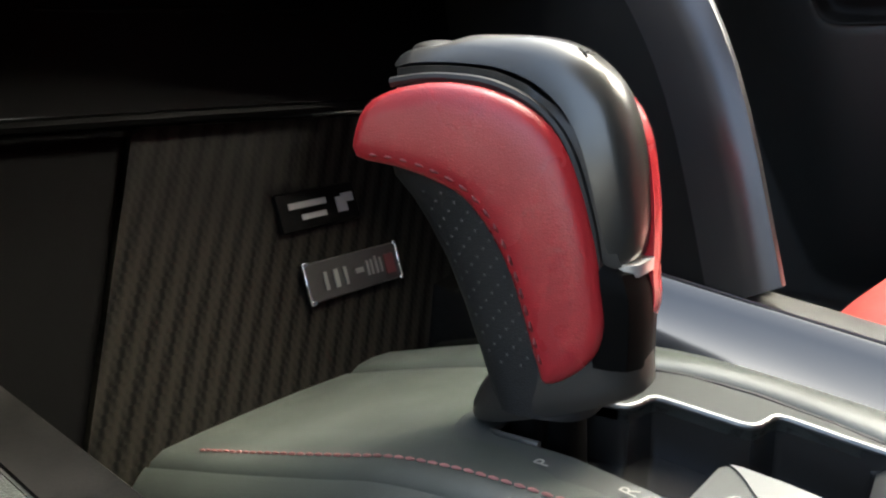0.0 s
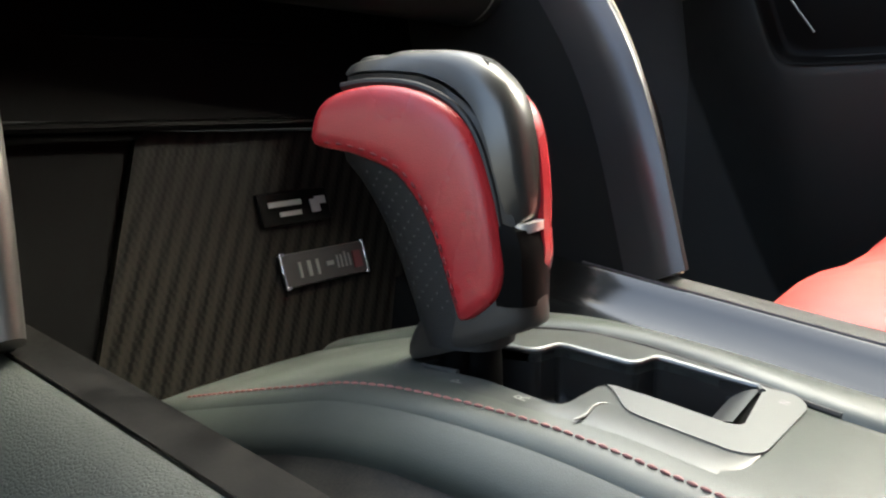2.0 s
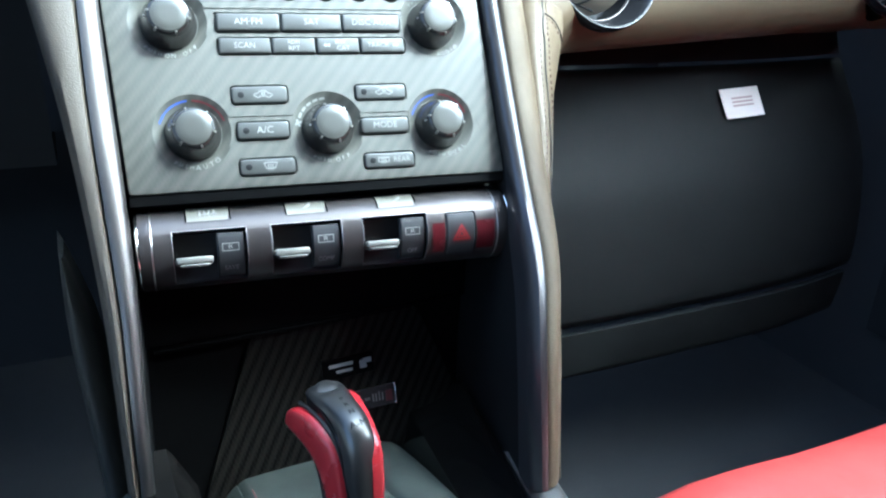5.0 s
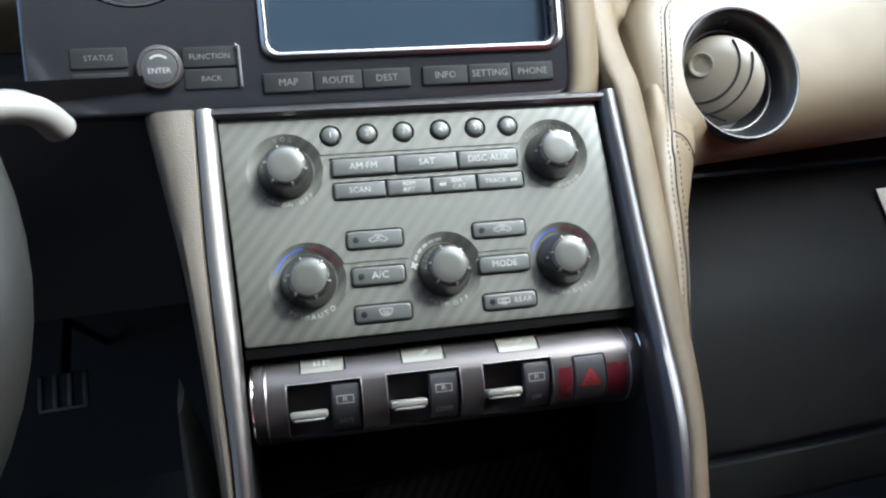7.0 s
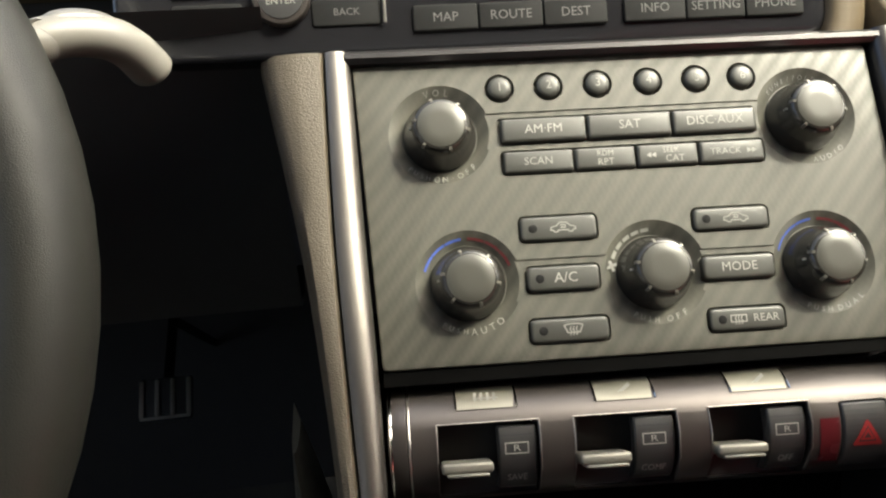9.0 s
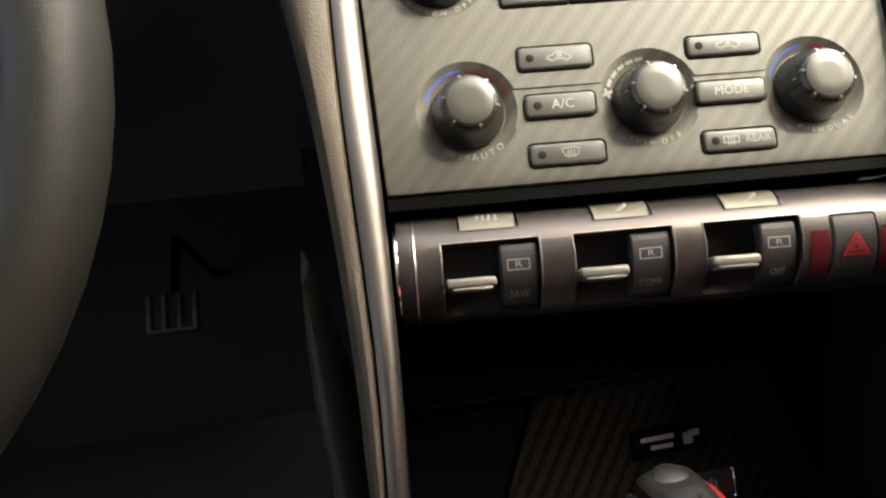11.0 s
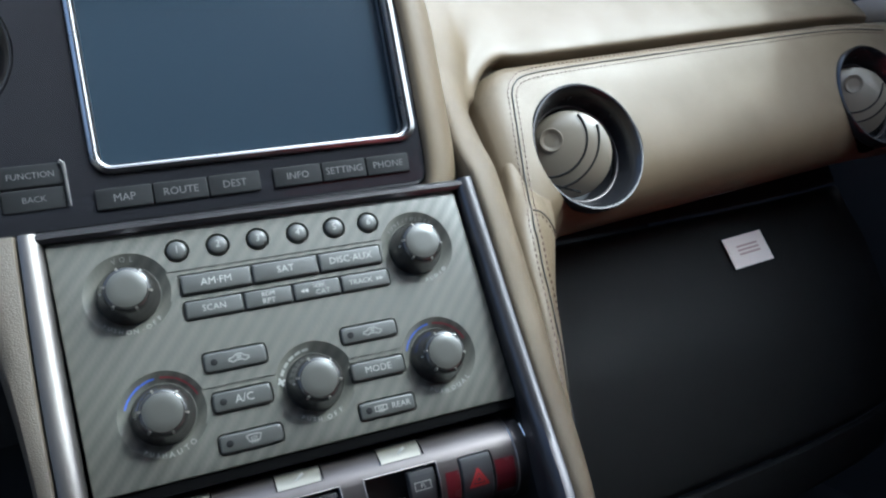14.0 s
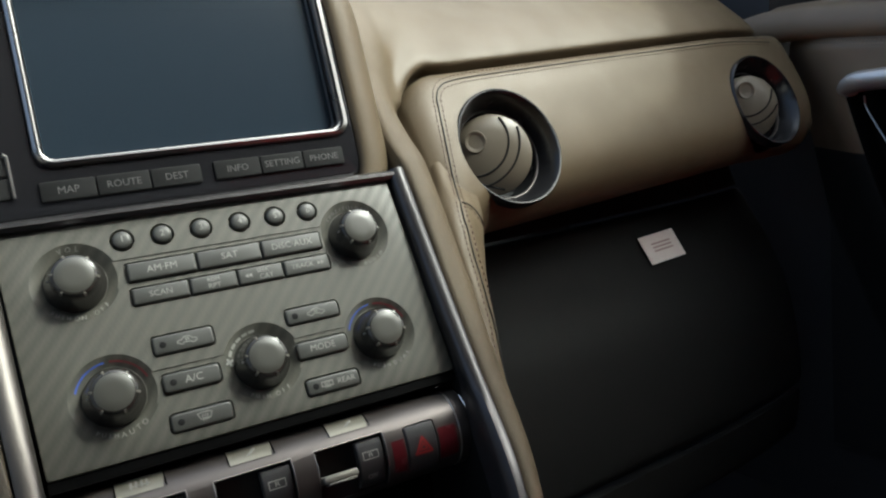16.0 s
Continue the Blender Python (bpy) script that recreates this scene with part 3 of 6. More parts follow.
CLIMATE = [("recirculation", -52.2, -18.6, -71, -60.2), ("air_conditioning", -51.0, -19.4, -93, -82.2), ("windscreen", -51.4, -17.7, -115, -104.9),
           ("fresh_air", 24.3, 57.7, -70.5, -60.7), ("mode", 25.7, 57.7, -92.5, -82), ("rear_window", 25.8, 58.8, -114.8, -105)]


def mm(*v):
    return tuple(x * MM for x in v)


def add_arrow(bm, x, z, reach):
    bm.faces.new([bm.verts.new(mm(a, -1.75, b)) for a, b in ((x, z - 1.3), (x + reach, z), (x, z + 1.3))])


def faceplate(root):
    quad = [(-114.6, -122.5), (121.5, -121.6), (114.5, 13.2), (-121.5, 13.8)]
    out = []
    for i, (x, z) in enumerate(quad):
        px, pz = quad[i - 1]
        nx, nz = quad[(i + 1) % 4]
        for k in (0.0, 0.5, 1.0):
            a = Vector((px - x, pz - z)).normalized() * 2.0
            b = Vector((nx - x, nz - z)).normalized() * 2.0
            q = Vector((x, z)) + a * (1 - k) ** 2 + b * k**2
            out.append((q.x * MM, q.y * MM))
    bm = slab(out, 0.0, 0.012, 0.0008)
    cutters = []
    for x, z in KNOBS.values():
        cutters.append(lathe([(0.0236, 0.001), (0.0229, 0.0), (0.0175, -0.0034), (0.0168, -0.0040)], 40, mm(x, 0, z)))
    for x in PRESETS:
        cutters.append(lathe([(0.0070, 0.001), (0.0066, -0.0012), (0.0066, -0.007)], 24, mm(x, 0, 0)))
    cutters.append(slab([(x * MM, z * MM) for x, z in rounded(-66, 62, -28.0, -11.5, 2)], -0.002, 0.0006))
    cutters.append(slab([(x * MM, z * MM) for x, z in rounded(-58.6, 59.2, -26.9, -13.9, 2)], -0.002, 0.0019))
    cutters.append(slab([(x * MM, z * MM) for x, z in rounded(-58.4, 61.2, -41.1, -29.3, 3)], -0.002, 0.0019))
    cutters.append(slab([(x * MM, z * MM) for x, z in rounded(-62, -6, -96.5, -78.5, 2)], -0.002, 0.0006))
    cutters.append(slab([(x * MM, z * MM) for x, z in rounded(20, 66, -96.5, -78.5, 2)], -0.002, 0.0006))
    for n, x0, x1, z0, z1 in CLIMATE:
        cutters.append(slab([(x * MM, z * MM) for x, z in rounded(x0 - 0.9, x1 + 0.9, z0 - 0.9, z1 + 0.9, 3)], -0.002, 0.0019))
    part_of("faceplate", cut(bm, cutters), CARBON, root, "dark carbon-weave faceplate with round recesses", 30)
    part("backing", slab([(x * MM, z * MM) for x, z in rounded(-112, 112, -119, 10, 2)], 0.0125, 0.03), MATT_BLACK, root)
    part("lower_lip", slab([(-0.1146, -0.1290), (0.1220, -0.1272), (0.1216, -0.1219), (-0.1146, -0.1228)], 0.0015, 0.02), SHADE_BLACK, root, "black lower edge")


def button(root, name, x0, x1, z0, z1, y=-0.0016, r=1.2):
    out = [(x * MM, z * MM) for x, z in rounded(x0, x1, z0, z1, r, 4)]
    return part(name, slab(out, y, 0.0036, 0.0014), BUTTON_GREY, root)


def icon_car(cx, cz, y, s=1.0):
    bm = bmesh.new()
    add_stroke(bm, [(cx + a * s * MM, cz + b * s * MM) for a, b in ((-5.5, -1), (-5.3, 0.3), (-3, 0.8), (-1.6, 2.2), (1.4, 2.2), (3, 0.8), (5.2, 0.2), (5.4, -1), (4.3, -1.1), (3.8, -1.9), (2.6, -1.9), (2.1, -1.1), (-2.1, -1.1), (-2.6, -1.9), (-3.8, -1.9), (-4.3, -1.1))], 0.0005, y, closed=True)
    add_stroke(bm, [(cx + a * s * MM, cz + b * s * MM) for a, b in ((-1.2, 1.2), (0.9, 1.2), (0.9, 0), (-1.0, 0), (-0.4, 0.5))], 0.00045, y)
    return bm


def icon_defrost(cx, cz, y, square=False):
    bm = bmesh.new()
    shape = ((-3.4, 1.6), (3.4, 1.6), (3.4, -1.2), (-3.4, -1.2)) if square else ((-4, 1.9), (-2, 2.4), (2, 2.4), (4, 1.9), (2.6, -1.2), (-2.6, -1.2))
    add_stroke(bm, [(cx + a * MM, cz + b * MM) for a, b in shape], 0.0005, y, closed=True)
    for k in (-1.3, 0, 1.3):
        add_stroke(bm, [(cx + (k + a) * MM, cz + b * MM) for a, b in ((0.2, 1.2), (-0.3, 0.2), (0.3, -0.9), (-0.2, -2.2))], 0.00045, y)
    return bm


def rotary(root, x, z):
    """One rotary knob: skirt in the recess, dark glossy body with six ridges, flat grey cap."""
    c = mm(x, 0, z)
    k = part("knob", lathe([(0.0166, -0.0054), (0.0160, -0.001), (0.0150, 0.0006), (0.0148, 0.0030), (0.0142, 0.0042), (0.0131, 0.0088), (0.0127, 0.0106), (0.0121, 0.0120), (0.0114, 0.0129), (0.0106, 0.0133), (0.0100, 0.0134)], 40, c), KNOB_BLACK, root, "black rotary knob")
    part("cap", lathe([(0.0102, 0.0128), (0.0101, 0.0134), (0.0098, 0.0136), (0.0050, 0.0137)], 40, c), KNOB_CAP, k, "grey satin cap")
    for a in range(12, 372, 60):
        turn = Matrix.Translation(c) @ Matrix.Rotation(radians(a), 4, "Y")
        bm = loft([[(0.0107, -0.0135, w), (0.0119, -0.0132, w), (0.0129, -0.0114, w), (0.0124, -0.0100, w), (0.0108, -0.0115, w)] for w in (-0.0006, 0.0006)])
        bmesh.ops.transform(bm, matrix=turn, verts=bm.verts)
        part("ridge", bm, KNOB_RIDGE_GLINT, k, "small ridge coloured pale for its glint")
    part("pointer", box(c[0] - 0.0139, c[0] - 0.0128, -0.0100, -0.0080, c[2] - 0.0004, c[2] + 0.0004), PRINT_WHITE, k)
    return k


def in_dish(bm, c):
    """Lays flat marks onto the sloping ring round a knob."""
    for v in bm.verts:
        r = math.hypot(v.co.x - c[0], v.co.z - c[1])
        v.co.y = min(0.0034 - (r - 0.0175) / 0.0054 * 0.0034, 0.0034) - 0.0003
    return bm


def control_panel():
    root = thing("audio_climate_panel", "dark carbon-weave audio and climate control panel with five rotary knobs", "control panel", STACK)
    faceplate(root)
    for i, x in enumerate(PRESETS):
        b = part("preset_button", lathe([(0.0055, -0.007), (0.0055, 0.0004), (0.0050, 0.0012), (0.0036, 0.0017), (0.0015, 0.0018)], 24, mm(x, 0, 0)), BUTTON_GREY, root, "round grey preset button")
        part("number", text(str(i + 1), 0.0056, (x * MM, -0.0020, 0)), PRINT_WHITE, b)
    for (x0, x1), w in zip(ROW1, ("AM·FM", "SAT", "DISC·AUX")):
        b = button(root, "radio_button", x0, x1, -26.0, -14.8)
        part("lettering", text(w, 0.0058, mm((x0 + x1) / 2, -1.75, -20.4)), PRINT_WHITE, b)
    for (x0, x1), w in zip(ROW2, ("SCAN", "RPT", "CAT", "TRACK")):
        b = button(root, "radio_button", x0, x1, -40.2, -30.1)
        bm = bmesh.new()
        if w == "RPT":
            add_text(bm, "RDM", 0.0036, mm((x0 + x1) / 2, -1.75, -33.3))
            add_text(bm, "RPT", 0.0044, mm((x0 + x1) / 2, -1.75, -37.2))
        elif w == "CAT":
            add_text(bm, "SEEK", 0.0036, mm((x0 + x1) / 2 + 1.5, -1.75, -33.3))
            add_text(bm, "CAT", 0.0044, mm((x0 + x1) / 2 + 3, -1.75, -37.2))
            for k in (-7.6, -5.4):
                add_arrow(bm, (x0 + x1) / 2 + k, -35.2, -2.2)
        else:
            add_text(bm, w, 0.0050 if w == "SCAN" else 0.0044, mm((x0 + x1) / 2 - (3 if w == "TRACK" else 0), -1.75, -35.2))
            if w == "TRACK":
                for k in (6.6, 8.8):
                    add_arrow(bm, (x0 + x1) / 2 + k, -35.2, 2.2)
        part("lettering", bm, PRINT_WHITE, b)
    for n, x0, x1, z0, z1 in CLIMATE:
        b = button(root, "climate_button", x0, x1, z0, z1, r=2.2)
        cx, cz = (x0 + x1) / 2, (z0 + z1) / 2
        if n in ("air_conditioning", "mode"):
            bm = text("A/C" if n == "air_conditioning" else "MODE", 0.0062 if n == "air_conditioning" else 0.0056, mm(cx + (1 if n == "air_conditioning" else 0), -1.75, cz))
        elif n == "windscreen":
            bm = icon_defrost(cx * MM + 0.0015, cz * MM, -0.00175)
        elif n == "rear_window":
            bm = icon_defrost(cx * MM - 0.004, cz * MM, -0.00175, True)
            add_text(bm, "REAR", 0.0048, mm(cx + 8, -1.75, cz))
        else:
            bm = icon_car(cx * MM + 0.002, cz * MM, -0.00175)
        part("marking", bm, PRINT_WHITE, b)
        if n != "mode":
            part("indicator", lathe([(0.0019, 0.0), (0.0015, 0.0002)], 14, mm(x0 + 5.5, -1.7, cz)), PRINT_DARK, b)
    for key, (x, z) in KNOBS.items():
        rotary(root, x, z)
        c = (x * MM, z * MM)
        if key == "volume":
            part("dial_lettering", in_dish(arc_text("VOL", 0.0038, c, 0.0199, 92, -13, -0.0003), c), PRINT_WHITE, root)
            bm = arc_text("PUSH", 0.0030, c, 0.0210, 240, 8, -0.0004)
            bm2 = arc_text("ON·OFF", 0.0037, c, 0.0212, 287, 9.5, -0.0004)
            part("dial_lettering", bm2, PRINT_WHITE, root)
            part("dial_lettering", bm, PRINT_DIM, root)
        elif key == "tune":
            part("dial_lettering", in_dish(arc_text("TUNE/FOLDER", 0.0028, c, 0.0189, 95, -9, -0.0003), c), PRINT_DIM, root)
            part("dial_lettering", arc_text("AUDIO", 0.0034, c, 0.0212, 292, 9, -0.0004), PRINT_DIM, root)
        elif key == "driver_temperature":
            bm = arc_text("PUSH", 0.0032, c, 0.0212, 250, 8.5, -0.0004)
            part("dial_lettering", bm, PRINT_WHITE, root)
            part("dial_lettering", arc_text("AUTO", 0.0042, c, 0.0215, 289, 11, -0.0004), PRINT_WHITE, root)
        elif key == "fan":
            part("dial_lettering", arc_text("PUSH", 0.0032, c, 0.0212, 252, 8.5, -0.0004), PRINT_WHITE, root)
            part("dial_lettering", arc_text("OFF", 0.0038, c, 0.0212, 290, 10, -0.0004), PRINT_WHITE, root)
        else:
            part("dial_lettering", arc_text("PUSH", 0.0032, c, 0.0212, 256, 8.5, -0.0004), PRINT_DIM, root)
            part("dial_lettering", arc_text("DUAL", 0.0036, c, 0.0212, 296, 10, -0.0004), PRINT_DIM, root)
        if "temperature" in key:
            for a0, a1, m in ((96, 118, PRINT_BLUE), (119, 140, PRINT_BLUE), (141, 162, PRINT_BLUE), (20, 42, PRINT_RED), (43, 65, PRINT_RED), (66, 88, PRINT_RED)):
                bm = ring_arc(*c, 0.0190, 0.0200, a0, a1, -0.0002)
                in_dish(bm, c)
                part("dial_scale", bm, m, root)
        if key == "fan":
            for i in range(5):
                bm = ring_arc(*c, 0.0182, 0.0196 + 0.0001 * i, 92 + 14 * i, 103 + 14 * i, -0.0002, 4)
                in_dish(bm, c)
                part("dial_scale", bm, PRINT_WHITE, root)
            bm = bmesh.new()
            for a in (0, 90, 180, 270):
                add_stroke(bm, [(c[0] - 0.0188, c[1] + 0.0035), (c[0] - 0.0188 + 0.0018 * math.cos(radians(a + 20)), c[1] + 0.0035 + 0.0018 * math.sin(radians(a + 20)))], 0.0013, 0.0012)
            part("fan_symbol", bm, PRINT_WHITE, root)
    # metal bar along the upper edge
    sec = []
    for k in range(25):
        x = -0.1245 + 0.2500 * k / 24
        z = 0.0165 - 0.0010 * k / 24
        sec.append([(x, 0.012, z - 0.0030), (x, -0.003, z - 0.0030), (x, -0.0052, z - 0.0010), (x, -0.0052, z + 0.0012), (x, -0.003, z + 0.0032), (x, 0.012, z + 0.0038)])
    part("upper_bar", loft(sec), DARK_GUNMETAL, root, "gunmetal bar")
    return root


control_panel()

BAR_Y, BAR_Z, BAR_R = 0.0205, -0.1535, 0.0245


def bar_front(z, lift=0.0):
    return BAR_Y - math.sqrt(max((BAR_R + lift) ** 2 - (z - BAR_Z) ** 2, 0.0))


def on_bar(bm, lift):
    """Bends flat marks onto the bar's round front."""
    for v in bm.verts:
        v.co.y = bar_front(v.co.z, lift)
    return bm


def bar_tile(x0, x1, z0, z1, lift):
    """A tile that follows the bar's round front, its rim rounded over."""
    out = [(a, b) for a, b in rounded(x0, x1, z0, z1, 0.0012, 3)]
    cx, cz = (x0 + x1) / 2, (z0 + z1) / 2
    fine = []
    for (a, b), (c, d) in zip(out, out[1:] + out[:1]):
        n = max(1, int(abs(d - b) / 0.002))
        fine += [(a + (c - a) * k / n, b + (d - b) * k / n) for k in range(n)]
    rows = []
    for d, drop in ((0.0, 0.006), (0.0, 0.0009), (0.0004, 0.0003), (0.0010, 0.0)):
        rows.append([(cx + (a - cx) * (1 - d / ((x1 - x0) / 2)), bar_front(cz + (b - cz) * (1 - d / ((z1 - z0) / 2)), lift) + drop, cz + (b - cz) * (1 - d / ((z1 - z0) / 2))) for a, b in fine])
    bm = loft(rows, caps=False)
    for k in range(12):
        za, zb = (z0 + 0.0010 + (z1 - z0 - 0.0020) * q / 12 for q in (k, k + 1))
        bm.faces.new([bm.verts.new((x, bar_front(z, lift), z)) for x, z in ((x0 + 0.0009, za), (x1 - 0.0009, za), (x1 - 0.0009, zb), (x0 + 0.0009, zb))])
    return bm


def switch_bar():
    root = thing("switch_bar", "gunmetal cylinder bar with three paddle switches and a hazard button", "switch panel", STACK)
    segs, rows = 48, []
    for x, r in ((-0.1140, 0.0225), (-0.1130, 0.0238), (-0.1115, BAR_R), (-0.1060, BAR_R), (-0.1055, BAR_R - 0.0006), (-0.1050, BAR_R - 0.0006), (-0.1045, BAR_R), (-0.06, BAR_R), (0.0, BAR_R), (0.06, BAR_R), (0.1105, BAR_R), (0.111, BAR_R - 0.0006), (0.1115, BAR_R - 0.0006), (0.112, BAR_R), (0.1190, BAR_R), (0.1212, 0.0235), (0.1220, 0.0222)):
        rows.append([(x, BAR_Y + r * math.cos(2 * math.pi * i / segs), BAR_Z + r * math.sin(2 * math.pi * i / segs)) for i in range(segs)])
    wins = [(-0.0940, -0.0515), (-0.0372, 0.0062), (0.0195, 0.0620)]
    cutters = [slab(rounded(a, b, -0.1758, -0.1458, 0.002), -0.02, 0.017) for a, b in wins]
    cutters.append(slab(rounded(0.0745, 0.0955, -0.1752, -0.1468, 0.002), -0.02, 0.006))
    part_of("bar", cut(loft(rows), cutters), GUNMETAL, root, sharp=30)
    for a, b in wins:
        # bright window edges
        bm = tube([(a, bar_front(-0.1458) - 0.0002, -0.1458), (a, bar_front(-0.155) - 0.0004, -0.155), (a, bar_front(-0.165) - 0.0004, -0.165), (a, bar_front(-0.1758) + 0.0004, -0.1758)], 0.0004, 6, up=(1, 0, 0))
        part("window_edge", bm, EDGE_METAL, root)
        bm = tube([(b, bar_front(-0.1458) - 0.0002, -0.1458), (b, bar_front(-0.155) - 0.0004, -0.155), (b, bar_front(-0.165) - 0.0004, -0.165), (b, bar_front(-0.1758) + 0.0004, -0.1758)], 0.0004, 6, up=(1, 0, 0))
        part("window_edge", bm, EDGE_METAL, root)
        part("window_floor", box(a + 0.0005, b - 0.0005, 0.0150, 0.0168, -0.1755, -0.146), BLACK_PLASTIC, root)
        part("window_edge", tube([(a, bar_front(-0.1458) - 0.0002, -0.1457), (b, bar_front(-0.1458) - 0.0002, -0.1457)], 0.0003, 6), EDGE_METAL, root)
        lev = part("paddle", box(a + 0.0012, a + 0.0225, -0.0060, 0.012, -0.1655, -0.1610, 0.0016, 3), PADDLE, root, "silver paddle switch")
        part("paddle_ridge", box(a + 0.0035, a + 0.0205, -0.0068, 0.004, -0.1668, -0.1654, 0.0005, 1), PADDLE, lev)
        ind = part("indicator_block", bar_tile(a + 0.0250, b - 0.0012, -0.1738, -0.1476, -0.0018), BLACK_PLASTIC, root, "black indicator block")
        cx = (a + 0.0245 + b - 0.0015) / 2
        bm = bmesh.new()
        add_stroke(bm, [(cx - 0.0047, -0.1547), (cx + 0.0047, -0.1547), (cx + 0.0047, -0.1590), (cx - 0.0047, -0.1590)], 0.0005, 0.0009, closed=True)
        add_text(bm, "R", 0.0036, (cx, 0.0009, -0.1569), wide=1.5)
        part("mode_mark", on_bar(bm, -0.0016), PRINT_WHITE, ind)
        part("lettering", on_bar(text("SAVE" if a < -0.05 else "COMF" if a < 0 else "OFF", 0.0038, (cx, 0.0009, -0.1690)), -0.0016), PRINT_DIM, ind)
        part("groove", box(cx - 0.0065, cx + 0.0065, bar_front(-0.1515, -0.0017), bar_front(-0.1515, -0.004), -0.1518, -0.1512), MATT_BLACK, ind)
    for x0, kind in ((-0.0852, 0), (-0.0266, 1), (0.0312, 2)):
        sec = []
        for i in range(9):
            z = -0.1316 - 0.0086 * i / 8
            sec.append([(x0 + (0.0254 - 0.0002 * i) * k / 6, bar_front(z, 0.0005), z) for k in range(7)])
        lab = part("label_plate", loft(sec, ring=False), LABEL_GOLD, root, "pale metal label plate")
        for xe in (x0, x0 + 0.0254):
            part("label_edge", tube([(xe, bar_front(-0.1316 - 0.0086 * i / 6, 0.0006), -0.1316 - 0.0086 * i / 6) for i in range(7)], 0.0004, 5, up=(1, 0, 0)), CHROME, lab)
        bm = bmesh.new()
        cx, zc = x0 + 0.0127, -0.1360
        if kind == 0:
            for dx in (-0.0045, -0.0018, 0.0009, 0.0036):
                add_stroke(bm, [(cx + dx, zc + 0.0018), (cx + dx, zc - 0.0018)], 0.0011, bar_front(zc, 0.0012))
            add_stroke(bm, [(cx - 0.005, zc), (cx + 0.005, zc)], 0.0006, bar_front(zc, 0.0011))
        else:
            add_stroke(bm, [(cx - 0.002, zc - 0.0016), (cx + 0.002, zc + 0.0016)], 0.0016, bar_front(zc, 0.0012))
        part("symbol", bm, PRINT_WHITE, lab)
    hz = part("hazard_button", bar_tile(0.0752, 0.0948, -0.1745, -0.1475, 0.0006), BLACK_PLASTIC, root, "black hazard warning button")
    bm = bmesh.new()
    cx, cz = 0.085, -0.1612
    for half, low, high, wide in ((0.0052, -0.0036, 0.0052, 0.0015), (0.0023, -0.0018, 0.0019, 0.0009)):
        tips = [Vector((cx - half, cz + low)), Vector((cx + half, cz + low)), Vector((cx, cz + high))]
        side = [tips[i].lerp(tips[(i + 1) % 3], k / 6) for i in range(3) for k in range(6)]
        add_stroke(bm, [tuple(q) for q in side], wide, -0.0038, closed=True)
    part("warning_triangle", on_bar(bm, 0.0011), mat("bright_red_print", (0.22, 0.014, 0.016), 0.5), hz)
    for x0, x1 in ((0.0655, 0.0735), (0.0965, 0.1085)):
        sec = []
        for i in range(9):
            z = -0.1535 - 0.018 * i / 8
            sec.append([(x0, bar_front(z, 0.0003), z), (x1, bar_front(z, 0.0003), z)])
        part("red_insert", loft(sec, ring=False), RED_LENS, root, "dark red translucent insert")
    # silver rings paint the glint on the bar's lit grooves
    for x in (-0.1052, 0.1112):
        part("seam_glint_ring", tube([(x, BAR_Y + (BAR_R - 0.0001) * math.cos(2 * math.pi * i / 40), BAR_Z + (BAR_R - 0.0001) * math.sin(2 * math.pi * i / 40)) for i in range(40)], 0.0005, 6, up=(1, 0, 0), closed=True), SILVER, root, "thin silver ring drawn for the lit edge of the seam")
    for x in (-0.1128, 0.1200):
        bm = bmesh.new()
        add_tube(bm, [(x, BAR_Y + 0.0238 * math.cos(2 * math.pi * i / 40), BAR_Z + 0.0238 * math.sin(2 * math.pi * i / 40)) for i in range(40)], 0.0007, 6, up=(1, 0, 0), closed=True)
        part("end_ring", bm, CHROME, root)
    return root


switch_bar()


